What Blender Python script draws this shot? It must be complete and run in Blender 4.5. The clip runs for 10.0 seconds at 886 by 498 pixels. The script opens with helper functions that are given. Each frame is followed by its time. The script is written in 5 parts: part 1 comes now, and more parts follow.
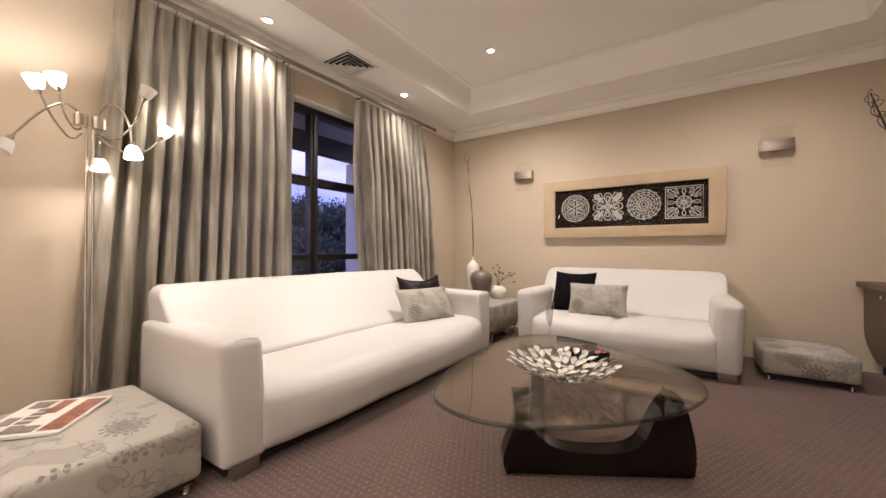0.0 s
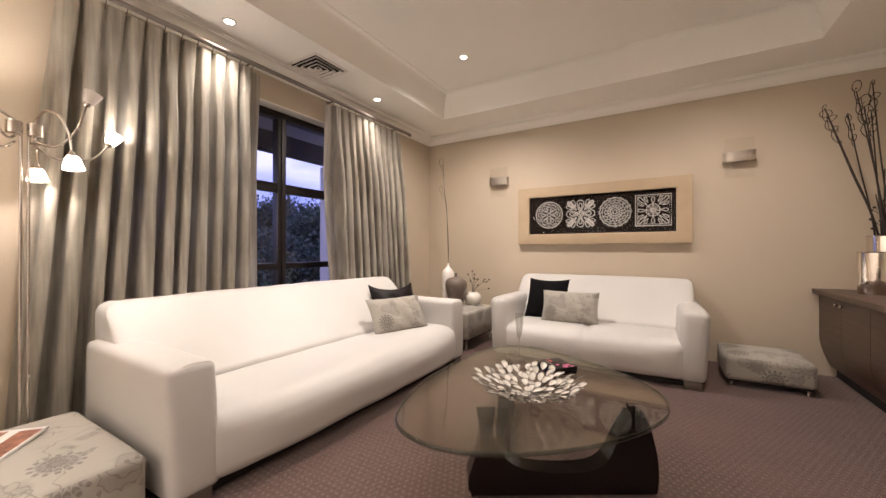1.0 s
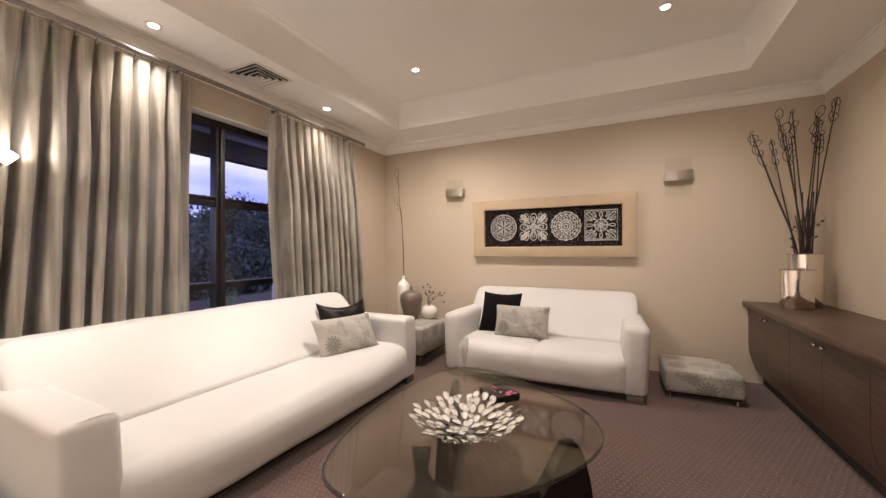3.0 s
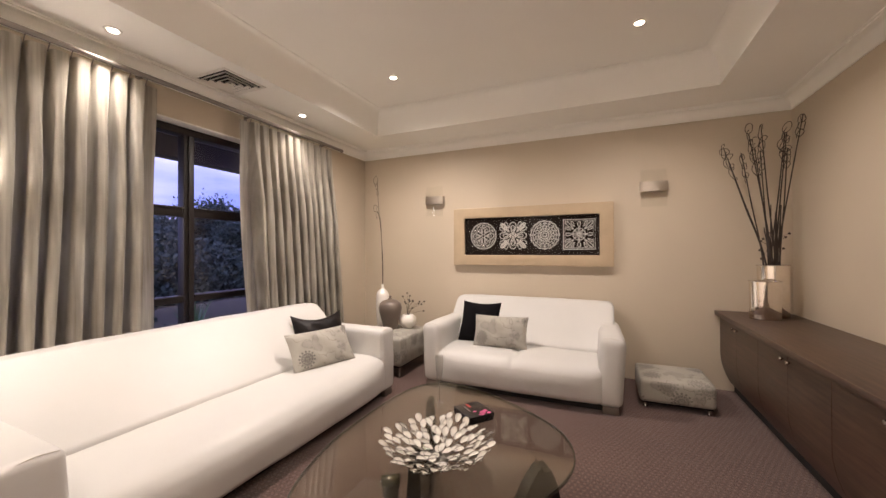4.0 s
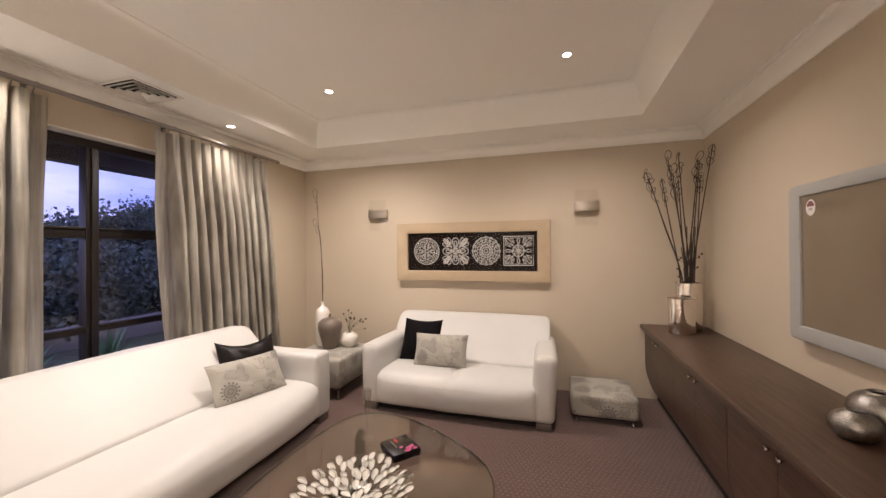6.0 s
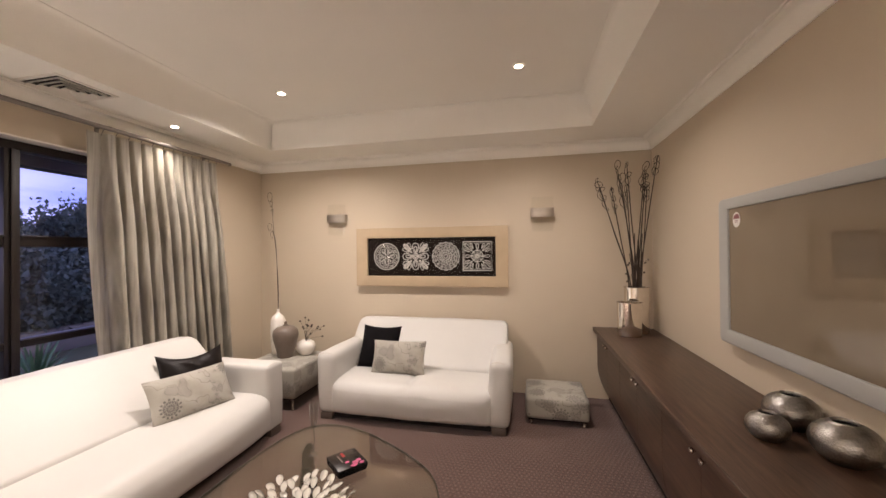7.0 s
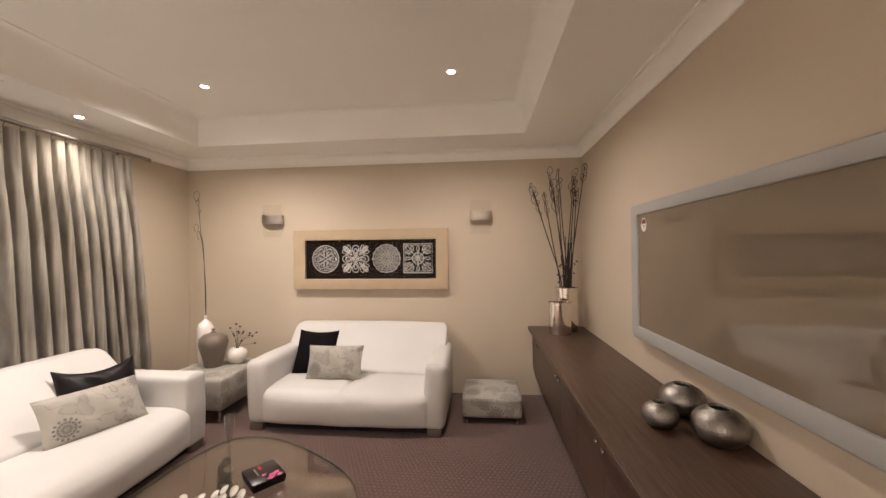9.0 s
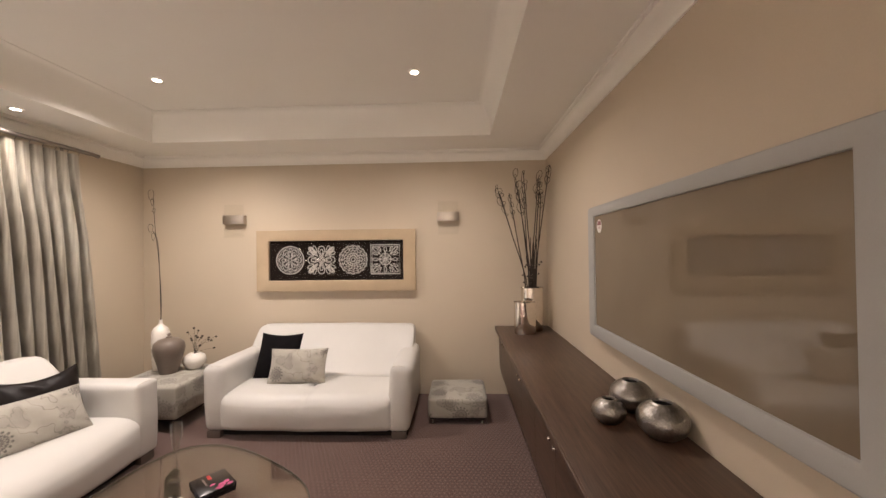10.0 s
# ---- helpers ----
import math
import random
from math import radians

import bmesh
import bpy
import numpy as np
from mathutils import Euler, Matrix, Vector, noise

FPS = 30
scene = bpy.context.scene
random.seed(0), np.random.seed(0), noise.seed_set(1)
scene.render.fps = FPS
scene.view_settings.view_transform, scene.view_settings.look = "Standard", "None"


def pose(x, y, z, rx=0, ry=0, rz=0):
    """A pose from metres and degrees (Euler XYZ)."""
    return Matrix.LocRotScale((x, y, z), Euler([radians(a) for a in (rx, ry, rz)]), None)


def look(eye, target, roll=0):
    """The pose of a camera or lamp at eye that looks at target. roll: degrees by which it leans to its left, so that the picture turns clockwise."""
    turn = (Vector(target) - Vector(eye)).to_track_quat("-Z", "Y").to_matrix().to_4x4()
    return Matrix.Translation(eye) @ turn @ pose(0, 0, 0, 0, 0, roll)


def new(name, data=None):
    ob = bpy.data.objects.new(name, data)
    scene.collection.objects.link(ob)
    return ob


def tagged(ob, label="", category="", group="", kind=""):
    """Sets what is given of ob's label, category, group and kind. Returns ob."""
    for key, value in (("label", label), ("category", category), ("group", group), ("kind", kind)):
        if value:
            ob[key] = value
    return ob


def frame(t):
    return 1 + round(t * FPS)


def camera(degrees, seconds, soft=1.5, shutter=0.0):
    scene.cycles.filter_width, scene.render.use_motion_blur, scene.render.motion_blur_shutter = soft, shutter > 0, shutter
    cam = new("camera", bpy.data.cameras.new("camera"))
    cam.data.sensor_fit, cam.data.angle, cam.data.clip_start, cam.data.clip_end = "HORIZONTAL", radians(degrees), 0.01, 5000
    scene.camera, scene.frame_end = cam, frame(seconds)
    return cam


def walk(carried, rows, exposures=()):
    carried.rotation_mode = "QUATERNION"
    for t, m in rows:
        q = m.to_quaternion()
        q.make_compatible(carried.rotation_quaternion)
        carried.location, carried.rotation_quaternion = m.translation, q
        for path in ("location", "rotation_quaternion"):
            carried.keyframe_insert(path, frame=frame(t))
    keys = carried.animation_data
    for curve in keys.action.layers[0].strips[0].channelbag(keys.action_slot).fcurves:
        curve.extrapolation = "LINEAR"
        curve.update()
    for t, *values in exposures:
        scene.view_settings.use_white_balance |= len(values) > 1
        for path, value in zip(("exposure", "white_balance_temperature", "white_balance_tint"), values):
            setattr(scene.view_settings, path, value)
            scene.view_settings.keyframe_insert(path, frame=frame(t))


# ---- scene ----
cam = camera(100.9, 10.0)
PATH = [
    (0, (2.312, 1.88, 1.029), (1.193, 3.538, 1.038), 0.1),
    (0.5, (2.333, 1.92, 1.071), (1.259, 3.607, 1.079), 0.0),
    (1, (2.355, 1.96, 1.111), (1.323, 3.673, 1.119), 0.0),
    (1.5, (2.376, 1.99, 1.143), (1.383, 3.726, 1.152), 0.0),
    (2, (2.401, 2.025, 1.182), (1.451, 3.785, 1.19), -0.0),
    (2.5, (2.427, 2.052, 1.219), (1.516, 3.833, 1.228), -0.1),
    (4, (2.499, 2.142, 1.364), (1.699, 3.976, 1.374), -0.2),
    (4.5, (2.519, 2.163, 1.409), (1.757, 4.012, 1.42), -0.2),
    (5, (2.557, 2.188, 1.448), (1.836, 4.054, 1.463), -0.2),
    (5.5, (2.6, 2.213, 1.494), (1.94, 4.1, 1.509), -0.3),
    (7, (2.786, 2.279, 1.598), (2.353, 4.231, 1.612), -0.5),
    (7.5, (2.834, 2.284, 1.604), (2.461, 4.249, 1.619), -0.6),
    (8, (2.876, 2.294, 1.607), (2.56, 4.268, 1.622), -0.6),
    (8.5, (2.917, 2.297, 1.608), (2.655, 4.28, 1.624), -0.6),
    (9, (2.969, 2.304, 1.605), (2.769, 4.294, 1.625), -0.6),
    (9.5, (3.023, 2.31, 1.607), (2.884, 4.305, 1.627), -0.7),
    (10, (3.077, 2.314, 1.606), (3.002, 4.312, 1.628), -0.7),
]
walk(cam, [(t, look(eye, target, roll)) for t, eye, target, roll in PATH])

# ---- world, light, exposure ----
scene.view_settings.exposure = 0.0
world = bpy.data.worlds.new("dusk_sky")
scene.world = world
world.use_nodes = True
wn, wl = world.node_tree.nodes, world.node_tree.links
wn.clear()
w_out = wn.new("ShaderNodeOutputWorld")
w_bg = wn.new("ShaderNodeBackground")
w_sky = wn.new("ShaderNodeTexSky")
w_sky.sky_type, w_sky.sun_disc = "NISHITA", False
w_sky.sun_elevation, w_sky.sun_rotation = radians(4), radians(200)
w_co = wn.new("ShaderNodeTexCoord")
w_map = wn.new("ShaderNodeMapping")
w_map.inputs["Scale"].default_value = (2.0, 2.0, 9.0)
w_noise = wn.new("ShaderNodeTexNoise")
w_noise.inputs["Scale"].default_value, w_noise.inputs["Detail"].default_value = 1.6, 6
w_ramp = wn.new("ShaderNodeValToRGB")
w_ramp.color_ramp.elements[0].position, w_ramp.color_ramp.elements[1].position = 0.35, 0.68
w_mix = wn.new("ShaderNodeMix")
w_mix.data_type = "RGBA"
w_tint = wn.new("ShaderNodeMix")
w_tint.data_type, w_tint.blend_type = "RGBA", "MIX"
w_tint.inputs[0].default_value = 0.9
w_tint.inputs[7].default_value = (2.5, 2.9, 8.6, 1)
w_mix.inputs[7].default_value = (6.2, 6.0, 10.5, 1)
wl.new(w_co.outputs["Generated"], w_map.inputs[0])
wl.new(w_map.outputs[0], w_noise.inputs["Vector"])
wl.new(w_noise.outputs[0], w_ramp.inputs[0])
wl.new(w_sky.outputs[0], w_tint.inputs[6])
wl.new(w_tint.outputs[2], w_mix.inputs[6])
wl.new(w_ramp.outputs[0], w_mix.inputs[0])
wl.new(w_mix.outputs[2], w_bg.inputs[0])
w_bg.inputs[1].default_value = 0.2
wl.new(w_bg.outputs[0], w_out.inputs[0])

sun = new("dusk_sun", bpy.data.lights.new("dusk_sun", "SUN"))
sun.data.energy, sun.data.angle, sun.data.color = 0.5, radians(12), (1.0, 0.86, 0.78)
sun.matrix_world = look((0, 0, 10), (7, 12, 9))

WARM = (1.0, 0.866, 0.795)
SPOT_W = 288.0
LAMP_E = 14.0
BULB_W = 6.5


# ---- materials ----
def nodes_of(name):
    m = bpy.data.materials.new(name)
    m.use_nodes = True
    return m, m.node_tree.nodes, m.node_tree.links, m.node_tree.nodes["Principled BSDF"]


def val(n, op, a=None, b=None, links=None):
    k = n.new("ShaderNodeMath")
    k.operation = op
    for i, v in enumerate((a, b)):
        if v is None:
            continue
        if isinstance(v, (int, float)):
            k.inputs[i].default_value = v
        else:
            links.new(v, k.inputs[i])
    return k.outputs[0]


def mixed(n, l, fac, a, b):
    k = n.new("ShaderNodeMix")
    k.data_type = "RGBA"
    for i, v in ((0, fac), (6, a), (7, b)):
        if isinstance(v, (int, float)):
            k.inputs[i].default_value = v
        elif isinstance(v, tuple):
            k.inputs[i].default_value = (*v, 1) if len(v) == 3 else v
        else:
            l.new(v, k.inputs[i])
    return k.outputs[2]


def noise_of(n, l, scale, detail=3, vec=None, rough=0.55):
    k = n.new("ShaderNodeTexNoise")
    k.inputs["Scale"].default_value, k.inputs["Detail"].default_value = scale, detail
    k.inputs["Roughness"].default_value = rough
    if vec is None:
        c = n.new("ShaderNodeTexCoord")
        vec = c.outputs["Object"]
    l.new(vec, k.inputs["Vector"])
    return k.outputs[0]


def ramp_of(n, l, fac, lo, hi, a=(0, 0, 0), b=(1, 1, 1)):
    k = n.new("ShaderNodeValToRGB")
    k.color_ramp.elements[0].position, k.color_ramp.elements[1].position = lo, hi
    k.color_ramp.elements[0].color, k.color_ramp.elements[1].color = (*a, 1), (*b, 1)
    l.new(fac, k.inputs[0])
    return k.outputs[0]


def bump_to(n, l, bsdf, height, strength=0.2, distance=0.002):
    k = n.new("ShaderNodeBump")
    k.inputs["Strength"].default_value, k.inputs["Distance"].default_value = strength, distance
    l.new(height, k.inputs["Height"])
    l.new(k.outputs[0], bsdf.inputs["Normal"])


def surface(name, color, rough=0.6, metal=0.0, vary=0.06, coarse=2.0, fine=90.0, bump=0.15, depth=0.001, rvary=0.1, spec=0.5, stretch=None):
    """A plain surface with two scales of variation in colour, roughness and relief."""
    m, n, l, b = nodes_of(name)
    vec = None
    if stretch:
        c = n.new("ShaderNodeTexCoord")
        g = n.new("ShaderNodeMapping")
        g.inputs["Scale"].default_value = stretch
        l.new(c.outputs["Object"], g.inputs[0])
        vec = g.outputs[0]
    big = noise_of(n, l, coarse, 4, vec)
    small = noise_of(n, l, fine, 3, vec)
    dark = tuple(c * (1 - 2 * vary) for c in color)
    light = tuple(min(1, c * (1 + 1.2 * vary)) for c in color)
    both = val(n, "ADD", val(n, "MULTIPLY", big, 0.6, l), val(n, "MULTIPLY", small, 0.4, l), l)
    l.new(ramp_of(n, l, both, 0.3, 0.7, dark, light), b.inputs["Base Color"])
    r = val(n, "ADD", val(n, "MULTIPLY", both, 2 * rvary, l), rough - rvary, l)
    l.new(r, b.inputs["Roughness"])
    b.inputs["Metallic"].default_value = metal
    b.inputs["Specular IOR Level"].default_value = spec
    if bump:
        bump_to(n, l, b, small, bump, depth)
    return m


M_WALL = surface("wall_paint", (0.595, 0.51, 0.395), 0.62, vary=0.025, coarse=1.2, fine=160, bump=0.12)
M_CEIL = surface("ceiling_paint", (0.92, 0.905, 0.85), 0.75, vary=0.015, coarse=1.0, fine=120, bump=0.06)
M_TRIM = surface("trim_paint", (0.82, 0.79, 0.73), 0.45, vary=0.02, fine=60, bump=0.04)
M_FRAME_DARK = surface("dark_bronze_aluminium", (0.018, 0.013, 0.012), 0.4, 0.1, vary=0.1, fine=200, bump=0.05)
M_LEATHER = surface("white_leather", (0.615, 0.602, 0.575), 0.42, vary=0.02, coarse=3, fine=260, bump=0.25, depth=0.0008, spec=0.4)
M_LEATHER_SEAM = surface("white_leather_seam", (0.55, 0.50, 0.44), 0.6, vary=0.05, fine=300)
M_VELVET = surface("black_velvet", (0.007, 0.006, 0.007), 0.9, vary=0.2, coarse=8, fine=220, bump=0.2, spec=0.1)
M_BLACK = surface("black_cushion_leather", (0.009, 0.006, 0.0055), 0.42, spec=0.14, vary=0.2, coarse=8, fine=180, bump=0.35, depth=0.001)
M_DARKWOOD = surface("black_lacquered_wood", (0.008, 0.0055, 0.005), 0.16, spec=0.32, vary=0.15, coarse=6, fine=60, bump=0.05)
M_FOOT = surface("brushed_foot_metal", (0.17, 0.14, 0.12), 0.4, 0.5, vary=0.1, fine=120, bump=0.1)
M_UNDER = surface("black_underside_and_shade", (0.015, 0.012, 0.011), 0.9, vary=0.1)
M_CHROME = surface("satin_nickel", (0.62, 0.58, 0.53), 0.25, 1.0, vary=0.05, fine=200, bump=0.03)
M_BRUSHED = surface("brushed_nickel_band", (0.50, 0.45, 0.39), 0.36, 1.0, vary=0.08, fine=140, bump=0.05, stretch=(1, 1, 14))
M_CHAMPAGNE = surface("champagne_frame", (0.50, 0.39, 0.26), 0.45, 0.2, vary=0.05, coarse=6, fine=140, bump=0.1)
M_ARTBLACK = surface("black_art_board", (0.014, 0.009, 0.007), 0.7, spec=0.1, vary=0.1, fine=120)
M_CARVED = surface("whitewashed_carving", (0.70, 0.68, 0.64), 0.5, vary=0.15, coarse=30, fine=200, bump=0.3)
M_TVFRAME = surface("silver_grey_frame", (0.41, 0.41, 0.395), 0.5, 0.05, vary=0.03, fine=200, bump=0.04)
M_TAUPE = surface("taupe_ceramic", (0.17, 0.135, 0.11), 0.33, vary=0.08, coarse=8, fine=80, bump=0.08)
M_WHITECER = surface("white_ceramic", (0.82, 0.78, 0.72), 0.28, vary=0.02, fine=60, bump=0.04)
M_TWIG = surface("dark_brown_twig", (0.040, 0.026, 0.019), 0.6, vary=0.25, coarse=30, fine=300, bump=0.3)
M_BERRY = surface("dark_dried_berry", (0.05, 0.032, 0.022), 0.5, vary=0.2, coarse=50)
M_HAMMER = surface("hammered_silver", (0.34, 0.32, 0.295), 0.31, 1.0, vary=0.2, coarse=18, fine=120, bump=0.9, depth=0.003)
M_POTDARK = surface("pot_mouth_shade", (0.015, 0.013, 0.012), 0.7, vary=0.1)
M_VASE = surface("polished_steel_vase", (0.86, 0.80, 0.73), 0.09, 1.0, vary=0.05, coarse=9, fine=30, bump=0.12, depth=0.003)
M_PETAL = surface("cream_enamel_petal", (0.78, 0.75, 0.68), 0.3, 0.0, vary=0.15, coarse=40, fine=400, bump=0.25)
M_PETALRIM = surface("silver_petal_rim", (0.32, 0.30, 0.27), 0.35, 1.0, vary=0.1, coarse=40)
M_BLACKBOX = surface("black_gift_box", (0.012, 0.010, 0.011), 0.25, vary=0.1, fine=120)
M_PINK = surface("pink_print", (0.62, 0.10, 0.26), 0.3, vary=0.3, coarse=60)
M_RED = surface("red_print", (0.45, 0.03, 0.03), 0.35, vary=0.1)
M_PAPER = surface("white_paper", (0.74, 0.72, 0.68), 0.45, vary=0.03, fine=200)
M_TRACK = surface("curtain_rod_metal", (0.30, 0.27, 0.25), 0.42, 0.9, vary=0.05, fine=120, bump=0.02)
M_GAP = surface("vent_shadow_gap", (0.01, 0.009, 0.008), 0.8, vary=0.1)
M_RENDER = surface("white_rendered_column", (0.66, 0.64, 0.68), 0.8, vary=0.05, fine=70, bump=0.2)
M_SOFFIT = surface("porch_soffit", (0.36, 0.34, 0.36), 0.8, vary=0.04)
M_GARDEN = surface("garden_soil_and_lawn", (0.10, 0.105, 0.05), 0.95, vary=0.3, coarse=1.5, fine=40, bump=0.5, depth=0.02)
M_STONE = surface("garden_wall_stone", (0.22, 0.19, 0.15), 0.85, vary=0.12, coarse=4, fine=60, bump=0.4, depth=0.004)
M_LEAF = surface("dusky_foliage", (0.066, 0.095, 0.075), 0.7, vary=0.4, coarse=3, fine=20)
M_SPIKE = surface("spiky_plant_leaf", (0.14, 0.30, 0.13), 0.5, vary=0.3, coarse=8, fine=60)
M_BARK = surface("grey_bark", (0.10, 0.08, 0.065), 0.9, vary=0.25, coarse=10, fine=60, bump=0.5)
M_MAROON = surface("maroon_print", (0.16, 0.03, 0.04), 0.4, vary=0.1)


def mat_curtain():
    m, n, l, b = nodes_of("taupe_satin_curtain")
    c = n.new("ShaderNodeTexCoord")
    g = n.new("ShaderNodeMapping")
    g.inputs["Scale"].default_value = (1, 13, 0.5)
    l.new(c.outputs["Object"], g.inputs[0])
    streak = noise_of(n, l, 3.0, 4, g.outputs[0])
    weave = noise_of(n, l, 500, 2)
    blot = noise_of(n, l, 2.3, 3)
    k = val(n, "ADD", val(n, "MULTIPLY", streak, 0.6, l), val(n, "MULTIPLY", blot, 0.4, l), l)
    # Wide pale-to-brown range puts fold highlight and shade contrast into the random streaks.
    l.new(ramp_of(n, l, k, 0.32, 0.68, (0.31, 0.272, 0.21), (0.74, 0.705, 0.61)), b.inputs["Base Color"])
    b.inputs["Roughness"].default_value = 0.33
    b.inputs["Sheen Weight"].default_value = 0.25
    b.inputs["Sheen Roughness"].default_value = 0.4
    b.inputs["Specular IOR Level"].default_value = 0.55
    bump_to(n, l, b, val(n, "ADD", weave, val(n, "MULTIPLY", streak, 2.0, l), l), 0.18, 0.001)
    return m


def mat_carpet():
    """Purple-brown loop carpet with a woven grid of small pale dots."""
    m, n, l, b = nodes_of("dotted_carpet")
    c = n.new("ShaderNodeTexCoord")
    sep = n.new("ShaderNodeSeparateXYZ")
    l.new(c.outputs["Object"], sep.inputs[0])
    P = 0.034
    row = val(n, "DIVIDE", sep.outputs[1], P, l)
    odd = val(n, "MODULO", val(n, "FLOOR", row, None, l), 2, l)
    col = val(n, "ADD", val(n, "DIVIDE", sep.outputs[0], P, l), val(n, "MULTIPLY", val(n, "ABSOLUTE", odd, None, l), 0.5, l), l)
    fx = val(n, "SUBTRACT", val(n, "FRACT", col, None, l), 0.5, l)
    fy = val(n, "SUBTRACT", val(n, "FRACT", row, None, l), 0.5, l)
    d = val(n, "SQRT", val(n, "ADD", val(n, "MULTIPLY", fx, fx, l), val(n, "MULTIPLY", fy, fy, l), l), None, l)
    fuzz = noise_of(n, l, 260, 2)
    d = val(n, "ADD", d, val(n, "MULTIPLY", val(n, "SUBTRACT", fuzz, 0.5, l), 0.22, l), l)
    dot = ramp_of(n, l, d, 0.13, 0.25, (1, 1, 1), (0, 0, 0))
    wear = noise_of(n, l, 1.3, 4)
    tuft = noise_of(n, l, 420, 2)
    base = ramp_of(n, l, val(n, "ADD", val(n, "MULTIPLY", wear, 0.5, l), val(n, "MULTIPLY", tuft, 0.5, l), l), 0.3, 0.7, (0.072, 0.041, 0.035), (0.138, 0.084, 0.071))
    l.new(mixed(n, l, dot, base, (0.205, 0.130, 0.108)), b.inputs["Base Color"])
    b.inputs["Roughness"].default_value = 0.95
    b.inputs["Specular IOR Level"].default_value = 0.15
    b.inputs["Sheen Weight"].default_value = 0.25
    bump_to(n, l, b, tuft, 0.7, 0.004)
    return m


def mat_floral(name, places=()):
    """Pale linen printed with many-petalled grey flowers and thin stems: scattered, or at the given places with their sizes."""
    m, n, l, b = nodes_of(name)
    uv = n.new("ShaderNodeUVMap")

    def flower_at(centre, size):
        sub = n.new("ShaderNodeVectorMath")
        sub.operation = "SUBTRACT"
        l.new(uv.outputs[0], sub.inputs[0])
        if isinstance(centre, tuple):
            sub.inputs[1].default_value = (*centre, 0)
        else:
            l.new(centre, sub.inputs[1])
        sep = n.new("ShaderNodeSeparateXYZ")
        l.new(sub.outputs[0], sep.inputs[0])
        rad = val(n, "SQRT", val(n, "ADD", val(n, "MULTIPLY", sep.outputs[0], sep.outputs[0], l), val(n, "MULTIPLY", sep.outputs[1], sep.outputs[1], l), l), None, l)
        ang = n.new("ShaderNodeMath")
        ang.operation = "ARCTAN2"
        l.new(sep.outputs[1], ang.inputs[0])
        l.new(sep.outputs[0], ang.inputs[1])
        pet = val(n, "ABSOLUTE", val(n, "SINE", val(n, "MULTIPLY", ang.outputs[0], 7.0, l), None, l), None, l)
        inside = val(n, "LESS_THAN", rad, val(n, "ADD", 0.55 * size, val(n, "MULTIPLY", pet, 0.45 * size, l), l), l)
        rings = val(n, "GREATER_THAN", val(n, "SINE", val(n, "ADD", val(n, "MULTIPLY", rad, 20.0 / size, l), val(n, "MULTIPLY", pet, 3.5, l), l), None, l), -0.15, l)
        return val(n, "MULTIPLY", inside, val(n, "ADD", 0.35, val(n, "MULTIPLY", rings, 0.65, l), l), l)
    if places:
        flower = 0.0
        for x, y, size in places:
            flower = val(n, "MAXIMUM", flower_at((x, y), size), flower, l)
    else:
        v = n.new("ShaderNodeTexVoronoi")
        v.voronoi_dimensions = "2D"
        v.inputs["Scale"].default_value, v.inputs["Randomness"].default_value = 3.3, 0.85
        l.new(uv.outputs[0], v.inputs["Vector"])
        csep = n.new("ShaderNodeSeparateColor")
        l.new(v.outputs["Color"], csep.inputs[0])
        keep = val(n, "MULTIPLY", val(n, "GREATER_THAN", csep.outputs[0], 0.35, l), val(n, "ADD", 0.5, val(n, "MULTIPLY", csep.outputs[1], 0.45, l), l), l)
        flower = val(n, "MULTIPLY", flower_at(v.outputs["Position"], 0.085), keep, l)
    curve = noise_of(n, l, 3.0, 3, uv.outputs[0])
    thin = val(n, "LESS_THAN", val(n, "ABSOLUTE", val(n, "SUBTRACT", curve, 0.47, l), None, l), 0.0042, l)
    curve2 = noise_of(n, l, 5.0, 3, uv.outputs[0])
    thin2 = val(n, "LESS_THAN", val(n, "ABSOLUTE", val(n, "SUBTRACT", curve2, 0.58, l), None, l), 0.006, l)
    stem = val(n, "MULTIPLY", val(n, "MAXIMUM", thin, thin2, l), 0.5, l)
    ink = val(n, "MAXIMUM", flower, stem, l)
    ghost = ramp_of(n, l, noise_of(n, l, 5.0, 2, uv.outputs[0]), 0.52, 0.6)
    weave = noise_of(n, l, 350, 2)
    base = mixed(n, l, ghost, (0.36, 0.34, 0.295), (0.265, 0.25, 0.215))
    base = mixed(n, l, val(n, "MULTIPLY", weave, 0.35, l), base, (0.50, 0.46, 0.40))
    l.new(mixed(n, l, val(n, "MULTIPLY", ink, 0.9, l), base, (0.115, 0.108, 0.098)), b.inputs["Base Color"])
    b.inputs["Roughness"].default_value = 0.75
    b.inputs["Sheen Weight"].default_value = 0.15
    crease = noise_of(n, l, 14, 3, uv.outputs[0])
    bump_to(n, l, b, val(n, "ADD", weave, val(n, "MULTIPLY", crease, 6.0, l), l), 0.4, 0.0012)
    return m


